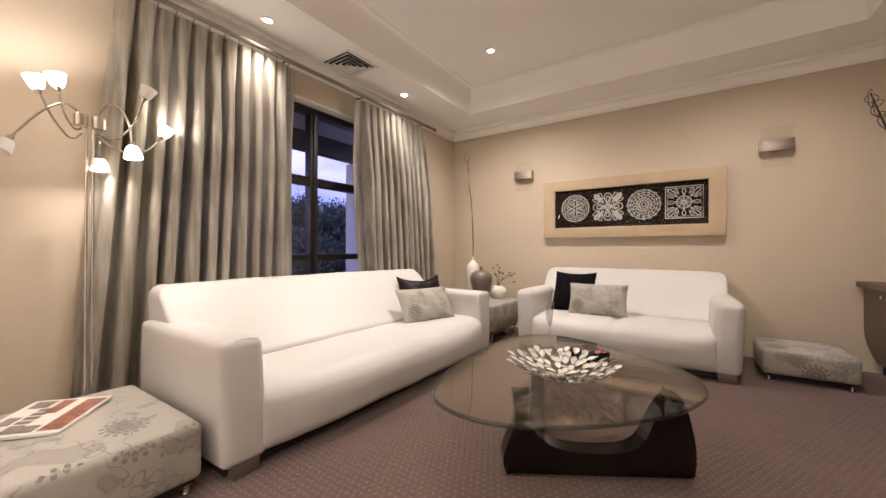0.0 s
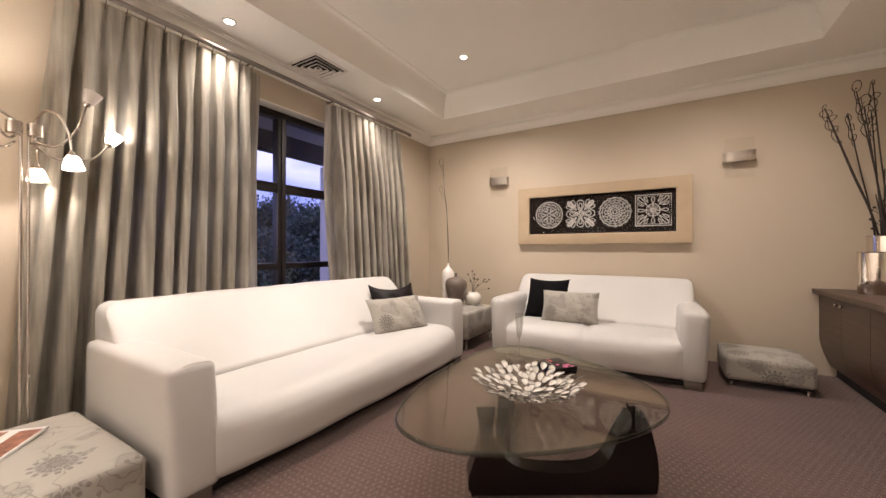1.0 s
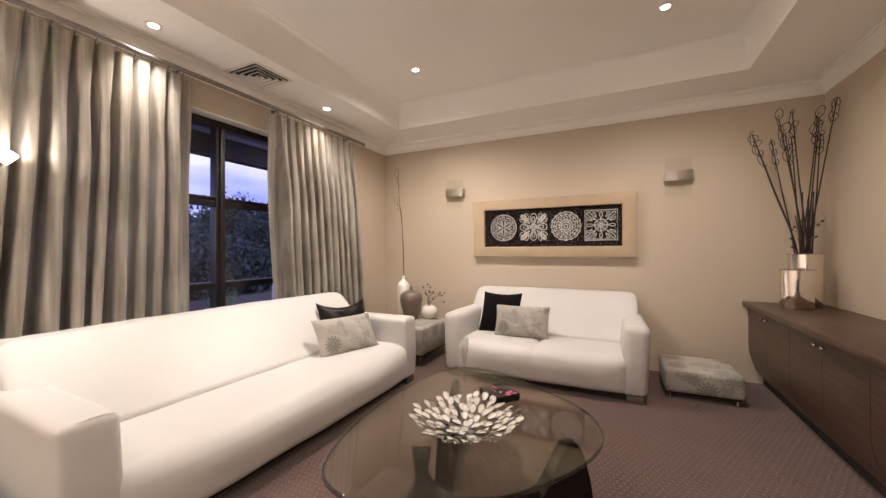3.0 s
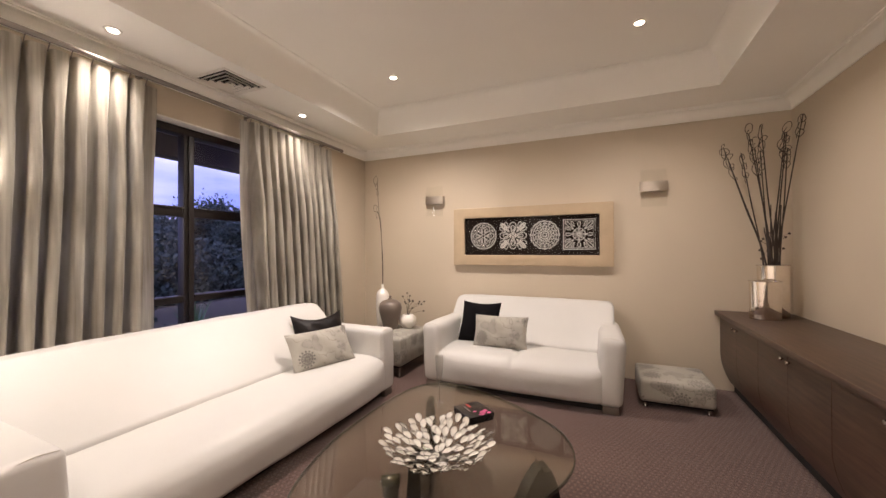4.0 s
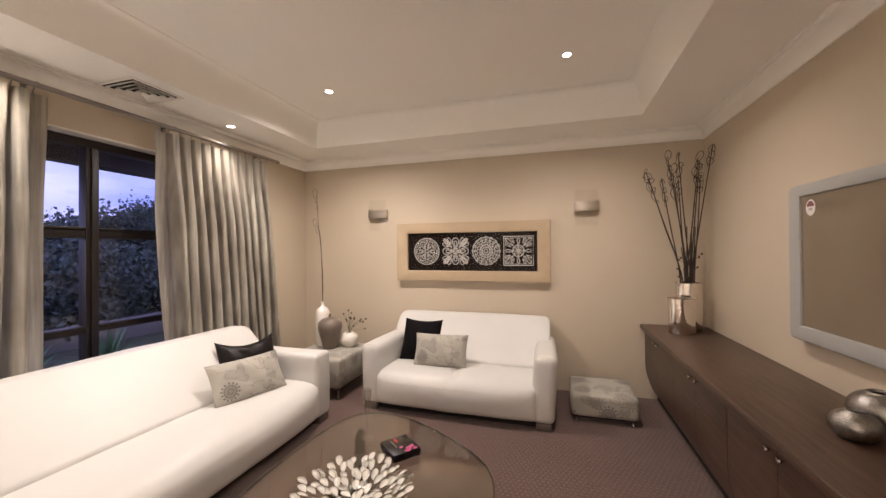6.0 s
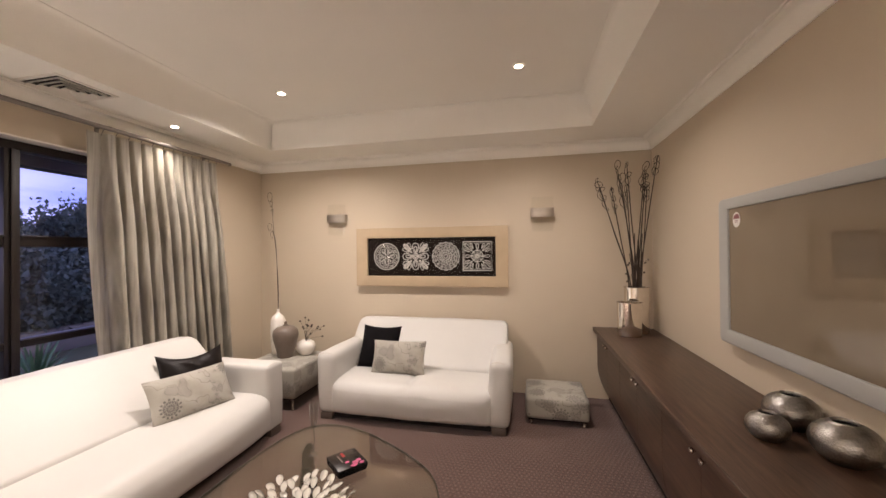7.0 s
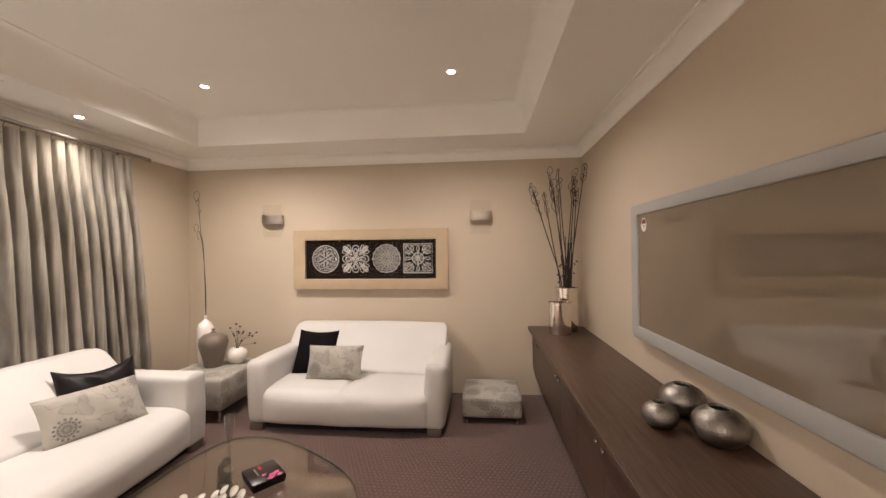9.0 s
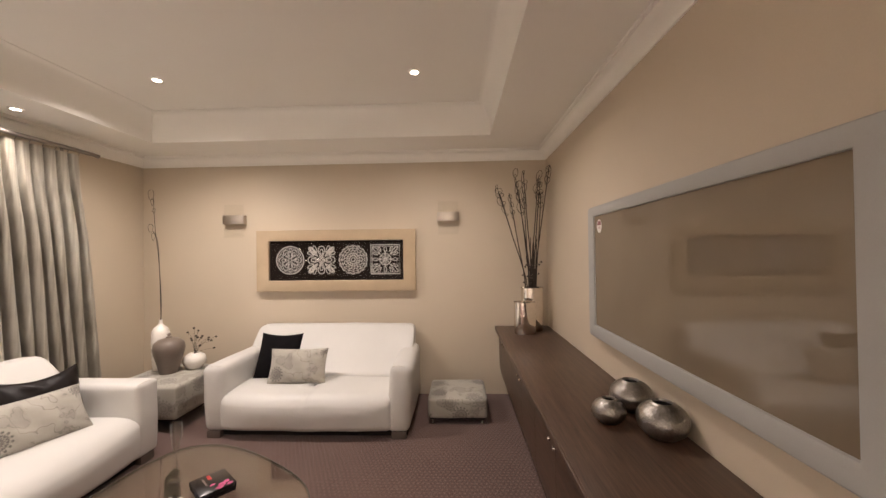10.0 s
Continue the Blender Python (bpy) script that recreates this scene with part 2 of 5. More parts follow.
def mat_wood_dark():
    """Chocolate laminate with long grain along y."""
    m, n, l, b = nodes_of("chocolate_timber_laminate")
    c = n.new("ShaderNodeTexCoord")
    g = n.new("ShaderNodeMapping")
    g.inputs["Scale"].default_value = (22, 1.2, 22)
    l.new(c.outputs["Object"], g.inputs[0])
    grain = noise_of(n, l, 2.0, 6, g.outputs[0], 0.6)
    fine = noise_of(n, l, 9.0, 3, g.outputs[0])
    k = val(n, "ADD", val(n, "MULTIPLY", grain, 0.65, l), val(n, "MULTIPLY", fine, 0.35, l), l)
    l.new(ramp_of(n, l, k, 0.33, 0.68, (0.033, 0.0175, 0.011), (0.116, 0.067, 0.044)), b.inputs["Base Color"])
    b.inputs["Roughness"].default_value = 0.38
    bump_to(n, l, b, fine, 0.08, 0.0005)
    return m


def mat_pane(name, tint, ior=1.5):
    """Thin clear sheet: see-through with a Fresnel reflection."""
    m, n, l, b = nodes_of(name)
    out = n["Material Output"]
    n.remove(b)
    t = n.new("ShaderNodeBsdfTransparent")
    t.inputs[0].default_value = (*tint, 1)
    gl = n.new("ShaderNodeBsdfGlossy")
    gl.inputs["Roughness"].default_value = 0.01
    lw = n.new("ShaderNodeLayerWeight")
    lw.inputs[0].default_value = 0.5
    r0 = ((ior - 1) / (ior + 1)) ** 2
    fac = val(n, "ADD", r0, val(n, "MULTIPLY", val(n, "POWER", lw.outputs["Facing"], 5.0, l), 1 - r0, l), l)
    mx = n.new("ShaderNodeMixShader")
    l.new(fac, mx.inputs[0])
    l.new(t.outputs[0], mx.inputs[1])
    l.new(gl.outputs[0], mx.inputs[2])
    l.new(mx.outputs[0], out.inputs[0])
    return m


def mat_glow(name, color, strength):
    m, n, l, b = nodes_of(name)
    b.inputs["Base Color"].default_value = (0.8, 0.78, 0.75, 1)
    b.inputs["Emission Color"].default_value = (*color, 1)
    b.inputs["Emission Strength"].default_value = strength
    return m


M_CURTAIN, M_CARPET, M_FLORAL, M_WOOD = mat_curtain(), mat_carpet(), mat_floral("grey_floral_fabric"), mat_wood_dark()
M_PRINT = mat_floral("cushion_flower_print", ((0.35, 0.20, 0.072), (0.79, 0.40, 0.055)))
M_TABLEGLASS = mat_pane("grey_green_table_glass", (0.925, 0.935, 0.885), 1.75)
M_TABLEEDGE = mat_pane("polished_glass_edge", (0.42, 0.50, 0.46), 1.7)
M_WINGLASS = mat_pane("window_glass", (0.90, 0.91, 0.95), 1.45)
M_CLEAR = mat_pane("clear_drinking_glass", (0.93, 0.93, 0.92), 2.0)
M_FROST = mat_pane("sconce_glass_plate", (0.975, 0.975, 0.965), 1.2)
M_ARTGLASS = mat_pane("picture_glass", (0.98, 0.98, 0.98), 1.2)
M_SHADE = mat_glow("lit_white_glass_shade", (1.0, 0.83, 0.68), LAMP_E)
M_SHADE_OFF = surface("unlit_white_glass_shade", (0.75, 0.72, 0.68), 0.3, vary=0.03)
M_LENS = mat_glow("downlight_lens", (1.0, 0.88, 0.74), 40.0)


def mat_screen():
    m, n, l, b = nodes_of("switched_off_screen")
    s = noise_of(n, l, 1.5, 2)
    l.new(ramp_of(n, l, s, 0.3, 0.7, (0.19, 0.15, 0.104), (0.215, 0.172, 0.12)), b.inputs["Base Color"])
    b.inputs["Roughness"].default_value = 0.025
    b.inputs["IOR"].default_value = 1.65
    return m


M_SCREEN = mat_screen()


# ---- mesh helpers ----
def cube_uv(bm):
    layer = bm.loops.layers.uv.verify()
    for f in bm.faces:
        nx, ny, nz = (abs(c) for c in f.normal)
        for lp in f.loops:
            p = lp.vert.co
            lp[layer].uv = (p.x, p.y) if nz >= nx and nz >= ny else ((p.y, p.z + 0.37) if nx >= ny else (p.x + 0.53, p.z + 0.11))


def mesh_of(name, bm, material, smooth=35):
    bm.normal_update()
    cube_uv(bm)
    me = bpy.data.meshes.new(name)
    bm.to_mesh(me)
    bm.free()
    for mt in material if isinstance(material, (list, tuple)) else [material]:
        me.materials.append(mt)
    if smooth:
        me.polygons.foreach_set("use_smooth", [True] * len(me.polygons))
        me.set_sharp_from_angle(angle=radians(smooth))
    return me


def part(name, bm, material, parent, label="", smooth=35):
    """Links a bmesh as one mesh object under a thing or a part."""
    ob = new(name, mesh_of(name, bm, material, smooth))
    ob.parent = parent
    if label:
        tagged(ob, label)
    return ob


def thing(name, m, label, category, group="", kind=""):
    ob = new(name)
    ob.empty_display_size = 0.05
    ob.matrix_world = m
    return tagged(ob, label, category, group, kind)


def single(name, bm, material, label, category, m=None, group="", kind="", smooth=35):
    ob = new(name, mesh_of(name, bm, material, smooth))
    if m is not None:
        ob.matrix_world = m
    return tagged(ob, label, category, group, kind)


def add_box(bm, x0, x1, y0, y1, z0, z1, bevel=0.0, seg=2, m=None):
    vs = [bm.verts.new((x, y, z)) for x in (x0, x1) for y in (y0, y1) for z in (z0, z1)]
    fs = [bm.faces.new([vs[i] for i in q]) for q in ((0, 1, 3, 2), (4, 6, 7, 5), (0, 4, 5, 1), (2, 3, 7, 6), (0, 2, 6, 4), (1, 5, 7, 3))]
    if bevel:
        es = list({e for f in fs for e in f.edges})
        out = bmesh.ops.bevel(bm, geom=es, offset=bevel, segments=seg, profile=0.5, affect="EDGES")
        vs = list({v for f in out["faces"] for v in f.verts} | {v for v in vs if v.is_valid})
    if m is not None:
        bmesh.ops.transform(bm, matrix=m, verts=[v for v in vs if v.is_valid])
    return vs


def box(x0, x1, y0, y1, z0, z1, bevel=0.0, seg=2):
    bm = bmesh.new()
    add_box(bm, x0, x1, y0, y1, z0, z1, bevel, seg)
    return bm


def soft_box(x0, x1, y0, y1, z0, z1, r, n=10, shape=None, k=4, wobble=0.0):
    """A box with rounded edges of radius r and faces fine enough to be shaped by shape(u, v, w, p), u..w in -1..1."""
    c = Vector(((x0 + x1) / 2, (y0 + y1) / 2, (z0 + z1) / 2))
    h = Vector(((x1 - x0) / 2, (y1 - y0) / 2, (z1 - z0) / 2))
    r = min(r, *(0.999 * a for a in h))

    def marks(a):
        i = a - r
        lo = [-a + r * (1 - math.cos(0.5 * math.pi * t / k)) * 1.0 for t in range(k)]
        mid = [-i + 2 * i * t / n for t in range(n + 1)]
        return lo + mid + [-q for q in reversed(lo)]
    bm = bmesh.new()
    seen = {}

    def vert(q):
        key = tuple(round(a, 5) for a in q)
        if key not in seen:
            p = Vector(q)
            inner = Vector([max(-(h[i] - r), min(h[i] - r, p[i])) for i in range(3)])
            d = p - inner
            p2 = inner + d.normalized() * r if d.length > 1e-9 else p
            if wobble:
                p2 = p2 + noise.noise_vector((p + c) * 3.1) * wobble + noise.noise_vector((p + c) * 9.0) * (0.35 * wobble)
            if shape:
                p2 = shape(p2.x / h.x, p2.y / h.y, p2.z / h.z, p2.copy())
            seen[key] = bm.verts.new(p2 + c)
        return seen[key]
    ms = [marks(a) for a in h]
    for ax in range(3):
        a, b = (ax + 1) % 3, (ax + 2) % 3
        for s in (-1, 1):
            for i in range(len(ms[a]) - 1):
                for j in range(len(ms[b]) - 1):
                    q = []
                    for ii, jj in ((i, j), (i + 1, j), (i + 1, j + 1), (i, j + 1)):
                        p = [0, 0, 0]
                        p[ax], p[a], p[b] = s * h[ax], ms[a][ii], ms[b][jj]
                        q.append(vert(p))
                    if s < 0:
                        q.reverse()
                    if len(set(q)) == 4:
                        bm.faces.new(q)
    return bm


def lathe(profile, n=32, m=None, bm=None):
    bm = bm or bmesh.new()
    rings = []
    for r, z in profile:
        if r < 1e-5:
            rings.append([bm.verts.new((0, 0, z))])
        else:
            rings.append([bm.verts.new((r * math.cos(2 * math.pi * i / n), r * math.sin(2 * math.pi * i / n), z)) for i in range(n)])
    for a, b in zip(rings, rings[1:]):
        for i in range(n):
            j = (i + 1) % n
            q = [a[i % len(a)], a[j % len(a)], b[j % len(b)], b[i % len(b)]]
            q = list(dict.fromkeys(q))
            if len(q) > 2:
                bm.faces.new(q)
    if m is not None:
        bmesh.ops.transform(bm, matrix=m, verts=[v for g in rings for v in g])
    return bm


def tube(bm, pts, r, n=8, r_end=None, caps=True):
    """A round bar along pts, tapering to r_end."""
    pts = [Vector(p) for p in pts]
    up = Vector((0.31, 0.17, 0.93))
    rings = []
    for i, p in enumerate(pts):
        d = (pts[min(i + 1, len(pts) - 1)] - pts[max(i - 1, 0)]).normalized()
        a = d.cross(up)
        if a.length < 1e-3:
            a = d.cross(Vector((1, 0, 0)))
        a.normalize()
        b = d.cross(a)
        rr = r if r_end is None else r + (r_end - r) * i / max(1, len(pts) - 1)
        rings.append([bm.verts.new(p + rr * (math.cos(2 * math.pi * k / n) * a + math.sin(2 * math.pi * k / n) * b)) for k in range(n)])
    for a, b in zip(rings, rings[1:]):
        for k in range(n):
            bm.faces.new((a[k], a[(k + 1) % n], b[(k + 1) % n], b[k]))
    if caps:
        bm.faces.new(list(reversed(rings[0])))
        bm.faces.new(rings[-1])
    return bm


def spline(ctrl, per=8):
    """A smooth line through a few control points."""
    c = [Vector(p) for p in ctrl]
    c = [2 * c[0] - c[1]] + c + [2 * c[-1] - c[-2]]
    out = []
    for i in range(1, len(c) - 2):
        for s in range(per):
            t = s / per
            out.append(0.5 * (2 * c[i] + (c[i + 1] - c[i - 1]) * t + (2 * c[i - 1] - 5 * c[i] + 4 * c[i + 1] - c[i + 2]) * t * t + (3 * c[i] - c[i - 1] - 3 * c[i + 1] + c[i + 2]) * t ** 3))
    out.append(c[-2])
    return out


def extrude_outline(pts, z0, z1, m=None, bevel=0.0, seg=2):
    """A plate from a closed outline in x, y."""
    bm = bmesh.new()
    lo = [bm.verts.new((p[0], p[1], z0)) for p in pts]
    hi = [bm.verts.new((p[0], p[1], z1)) for p in pts]
    n = len(pts)
    f1 = bm.faces.new(list(reversed(lo)))
    f2 = bm.faces.new(hi)
    for i in range(n):
        bm.faces.new((lo[i], lo[(i + 1) % n], hi[(i + 1) % n], hi[i]))
    if bevel:
        bmesh.ops.bevel(bm, geom=list(f1.edges) + list(f2.edges), offset=bevel, segments=seg, profile=0.5, affect="EDGES")
    if m is not None:
        bmesh.ops.transform(bm, matrix=m, verts=bm.verts)
    return bm


def structure(name, bm, material, label, category, smooth=35):
    return single(name, bm, material, label, category, kind="structure", smooth=smooth)


# ---- the room ----
X0, X1, Y0, Y1 = -0.62, 4.10, -0.44, 6.50
ZLOW, ZTRAY = 2.765, 3.05
WX0, WX1 = -0.86, -0.62        # window wall's thickness
WY0, WY1, WZ0, WZ1 = 2.86, 5.40, 0.40, 2.42

bm = box(X0 - 0.3, X1 + 0.2, Y0 - 0.2, Y1 + 0.2, -0.12, 0.0)
structure("floor", bm, M_CARPET, "purple-brown wall-to-wall carpet with small pale dots", "carpet")

bm = bmesh.new()
add_box(bm, WX0, WX1, Y0 - 0.2, WY0, 0, ZTRAY + 0.2)
add_box(bm, WX0, WX1, WY1, Y1, 0, ZTRAY + 0.2)
add_box(bm, WX0, WX1, WY0, WY1, 0, WZ0)
add_box(bm, WX0, WX1, WY0, WY1, WZ1, ZTRAY + 0.2)
structure("wall_west", bm, M_WALL, "beige painted wall around the tall window", "wall")
structure("wall_north", box(WX0, X1 + 0.15, Y1, Y1 + 0.15, 0, ZTRAY + 0.2), M_WALL, "beige painted wall behind the small sofa", "wall")
structure("wall_east", box(X1, X1 + 0.15, Y0 - 0.2, Y1, 0, ZTRAY + 0.2), M_WALL, "beige painted wall above the long sideboard", "wall")
# Out of view; ceiling cream instead of wall beige, to bounce light.
structure("wall_south", box(WX1, X1, Y0 - 0.15, Y0, 0, ZTRAY + 0.2), M_CEIL, "unseen closing wall, cream to bounce light into the room", "wall")

# ceiling: a lower border and a coved tray
TX0, TX1, TY0, TY1 = -0.015, 3.42, 0.20, 5.92
bm = bmesh.new()


def rect_ring(x0, x1, y0, y1, z):
    return [bm.verts.new(p) for p in ((x0, y0, z), (x1, y0, z), (x1, y1, z), (x0, y1, z))]


rings = [rect_ring(X0 - 0.02, X1 + 0.02, Y0 - 0.02, Y1 + 0.02, ZTRAY + 0.15), rect_ring(X0 - 0.02, X1 + 0.02, Y0 - 0.02, Y1 + 0.02, ZLOW)]
cove = [(0.0, ZLOW), (0.0, ZLOW + 0.03)]
cove += [(0.11 * (1 - math.cos(a)), ZLOW + 0.03 + 0.249 * math.sin(a)) for a in [math.pi / 2 * i / 8 for i in range(1, 9)]]
cove += [(0.11, ZTRAY - 0.006), (0.118, ZTRAY - 0.006), (0.118, ZTRAY)]
for d, z in cove:
    rings.append(rect_ring(TX0 + d, TX1 - d, TY0 + d, TY1 - d, z))
for a, b in zip(rings, rings[1:]):
    for i in range(4):
        j = (i + 1) % 4
        bm.faces.new((a[i], b[i], b[j], a[j]))
bm.faces.new(list(reversed(rings[-1])))
bm.faces.new(rings[0])
structure("ceiling", bm, M_CEIL, "cream plaster ceiling with a coved raised tray", "ceiling", smooth=30)

# cornice round the walls, concave with two small steps
prof = [(0.0, 0.0), (0.012, 0.0), (0.012, 0.014)]
prof += [(0.012 + 0.078 * (1 - math.cos(a)), 0.014 + 0.078 * math.sin(a)) for a in [math.pi / 2 * i / 8 for i in range(1, 9)]]
prof += [(0.09, 0.104), (0.104, 0.104), (0.104, 0.116)]
bm = bmesh.new()
rings = [rect_ring(X0 + d, X1 - d, Y0 + d, Y1 - d, 2.65 + h) for d, h in prof]
for a, b in zip(rings, rings[1:]):
    for i in range(4):
        j = (i + 1) % 4
        bm.faces.new((a[i], b[i], b[j], a[j]))
bmesh.ops.reverse_faces(bm, faces=bm.faces)
structure("cornice_trim", bm, M_CEIL, "cream coved plaster cornice", "cornice", smooth=30)

# window: dark metal frame, mullions, transoms, panes
win = thing("window_1", Matrix.Identity(4), "tall dark bronze aluminium window, six panes or more, at dusk", "window", kind="structure")
GX = -0.775
fr = bmesh.new()
for b in ((GX - 0.05, GX + 0.05, WY0, WY0 + 0.06, WZ0, WZ1), (GX - 0.05, GX + 0.05, WY1 - 0.06, WY1, WZ0, WZ1),
          (GX - 0.05, GX + 0.05, WY0 + 0.06, WY1 - 0.06, WZ1 - 0.07, WZ1), (GX - 0.05, GX + 0.05, WY0 + 0.06, WY1 - 0.06, WZ0, WZ0 + 0.06)):
    add_box(fr, *b, bevel=0.004)
part("window_frame", fr, M_FRAME_DARK, win)
MY = [3.28, 4.135, 4.99]
for y in MY:
    b = bmesh.new()
    add_box(b, GX - 0.04, GX + 0.045, y - 0.043, y + 0.043, WZ0 + 0.06, WZ1 - 0.07, bevel=0.004)
    add_box(b, GX + 0.045, GX + 0.058, y - 0.012, y + 0.012, WZ0 + 0.06, WZ1 - 0.07, bevel=0.003)
    part("mullion", b, M_FRAME_DARK, win)
cols = [WY0 + 0.06, *MY, WY1 - 0.06]
for k in range(4):
    y0 = cols[k] + (0.043 if k else 0)
    y1 = cols[k + 1] - (0.043 if k < 3 else 0)
    for z, hgt in ((1.70, 0.042), (0.965, 0.03)):
        b = bmesh.new()
        add_box(b, GX - 0.036, GX + 0.04, y0, y1, z - hgt, z + hgt, bevel=0.004)
        add_box(b, GX + 0.04, GX + 0.055, y0, y1, z + hgt - 0.018, z + hgt - 0.004, bevel=0.002)
        part("transom", b, M_FRAME_DARK, win)
    for z0, z1 in ((WZ0 + 0.06, 0.935), (0.995, 1.658), (1.742, WZ1 - 0.07)):
        p = part("pane", box(GX - 0.004, GX + 0.004, y0 - 0.004, y1 + 0.004, z0 - 0.004, z1 + 0.004), M_WINGLASS, win, smooth=0)
        p.visible_shadow = False
part("window_sill", box(GX + 0.05, X0 + 0.015, WY0, WY1, WZ0 - 0.001, WZ0 + 0.02, 0.004), M_TRIM, win)
part("head_reveal", box(GX + 0.05, X0 + 0.012, WY0, WY1, WZ1 - 0.012, WZ1 + 0.002, 0.003), M_TRIM, win)


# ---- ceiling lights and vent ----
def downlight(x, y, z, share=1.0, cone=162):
    t = thing("downlight", pose(x, y, z), "small round recessed downlight, switched on, white rim, four of eight unseen and added", "ceiling light", "ceiling downlights")
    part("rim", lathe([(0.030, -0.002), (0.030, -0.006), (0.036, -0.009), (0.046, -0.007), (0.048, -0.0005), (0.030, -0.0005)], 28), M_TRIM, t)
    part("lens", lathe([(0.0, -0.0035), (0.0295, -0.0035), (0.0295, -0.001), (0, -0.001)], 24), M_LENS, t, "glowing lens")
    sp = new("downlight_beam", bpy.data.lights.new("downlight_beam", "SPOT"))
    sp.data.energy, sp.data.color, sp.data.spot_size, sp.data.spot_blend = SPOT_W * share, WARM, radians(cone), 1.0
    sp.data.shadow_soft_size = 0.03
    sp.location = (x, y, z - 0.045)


# The last four are unseen additions that fill and brighten the room.
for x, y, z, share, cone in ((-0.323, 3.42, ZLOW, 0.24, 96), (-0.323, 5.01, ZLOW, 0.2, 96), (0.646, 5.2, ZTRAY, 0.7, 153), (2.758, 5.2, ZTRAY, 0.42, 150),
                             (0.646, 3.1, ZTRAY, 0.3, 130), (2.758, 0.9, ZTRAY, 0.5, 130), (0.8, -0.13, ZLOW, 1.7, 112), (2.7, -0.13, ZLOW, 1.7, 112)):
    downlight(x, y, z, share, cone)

vent = thing("ceiling_vent", pose(-0.315, 4.205, ZLOW), "square white ceiling air vent with concentric louvres", "air vent")
# Near-black sheet painted for the shade of the duct behind the louvres.
part("backing", box(-0.165, 0.165, -0.165, 0.165, -0.004, -0.001), M_GAP, vent, "near-black sheet for the shade behind the louvres", smooth=0)
b = bmesh.new()
for q in ((-0.19, 0.19, -0.19, -0.165), (-0.19, 0.19, 0.165, 0.19), (-0.19, -0.165, -0.165, 0.165), (0.165, 0.19, -0.165, 0.165)):
    add_box(b, *q, -0.009, -0.001, bevel=0.002)
part("frame", b, M_TRIM, vent)
for h in (0.152, 0.111, 0.070, 0.030):
    for k in range(4):
        b = bmesh.new()
        w = 0.010
        vs = [(-h, -h, -0.022), (h, -h, -0.022), (h - w, -h + w, -0.006), (-h + w, -h + w, -0.006)]
        vs += [(x, y, z + 0.0025) for x, y, z in vs]
        v = [b.verts.new(p) for p in vs]
        for q in ((0, 3, 2, 1), (4, 5, 6, 7), (0, 1, 5, 4), (1, 2, 6, 5), (2, 3, 7, 6), (3, 0, 4, 7)):
            b.faces.new([v[i] for i in q])
        bmesh.ops.transform(b, matrix=pose(0, 0, 0, 0, 0, 90 * k), verts=b.verts)
        part("slat", b, M_TRIM, vent, smooth=0)


# ---- curtains ----
def curtain(y0, y1, y0b, y1b, pleats, seed, label, lead=(0.0, 0.0)):
    """A pinch-pleated curtain: pinched tucks at the heading, deep round folds below that drift, swell and merge."""
    rnd = random.Random(seed)
    ph = [rnd.uniform(-0.22, 0.22) for _ in range(pleats + 2)]
    am = [rnd.uniform(0.6, 1.2) for _ in range(pleats + 2)]
    deep = [rnd.uniform(0.35, 1.0) for _ in range(pleats + 2)]
    bm = bmesh.new()
    N, R = pleats * 26, 46
    ztop, zbot = 2.562, 0.012
    grid = []
    for j in range(R + 1):
        t = j / R
        z = ztop + (zbot - ztop) * t
        loose = min(1.0, max(0.0, t - 0.02) * 3.2)
        loose = loose * loose * (3 - 2 * loose)
        fall = t * t
        row = []
        for i in range(N + 1):
            u = i / N
            k = pleats * min(1.0, max(0.0, (u - lead[0]) / (1 - lead[0] - lead[1])))
            c = int(min(k, pleats - 1))
            f = k - c
            g = f * f * (3 - 2 * f)
            a = am[c] * (1 - g) + am[c + 1] * g
            p = (ph[c] * (1 - g) + ph[c + 1] * g) * (0.5 * loose + 0.9 * fall)
            # at the heading a flat band with narrow tucks between; below, round tubes with tight valleys
            top = 1 - 2 * (0.5 + 0.5 * math.cos(2 * math.pi * k)) ** 7
            v = 0.5 + 0.5 * math.cos(2 * math.pi * (k + p))
            d = deep[int(round(k)) % len(deep)]
            low = 1 - 2 * (1 - (0.15 * loose + 0.5 * fall) * (1 - d)) * v ** 1.15
            w = top * (1 - loose) + low * loose
            amp = 0.024 * (1 - loose) + (0.078 + 0.008 * fall) * a * loose
            y = (y0 + (y1 - y0) * u) * (1 - t) + (y0b + (y1b - y0b) * u) * t
            y += 0.013 * loose * math.sin(4 * math.pi * (k + p)) + 0.020 * fall * math.sin(2.3 * k + seed)
            x = -0.475 + amp * w + 0.014 * fall * math.sin(1.7 * k + seed) + 0.004 * loose * math.sin(11.0 * k + 9.0 * t)
            row.append(bm.verts.new((x, y, z)))
        grid.append(row)
    for a, b in zip(grid, grid[1:]):
        for i in range(N):
            bm.faces.new((a[i], a[i + 1], b[i + 1], b[i]))
    bmesh.ops.solidify(bm, geom=bm.faces[:], thickness=0.004)
    c = thing("curtain", Matrix.Identity(4), label, "curtain", "window curtains")
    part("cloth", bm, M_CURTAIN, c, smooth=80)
    for i in range(pleats + 1):
        y = y0 + (y1 - y0) * (lead[0] + (1 - lead[0] - lead[1]) * i / pleats)
        b = bmesh.new()
        tube(b, [(-0.488, y, 2.545), (-0.478, y, 2.565), (-0.464, y, 2.585), (-0.456, y, 2.597)], 0.003, 6)
        part("hook", b, M_TRACK, c)
    return c


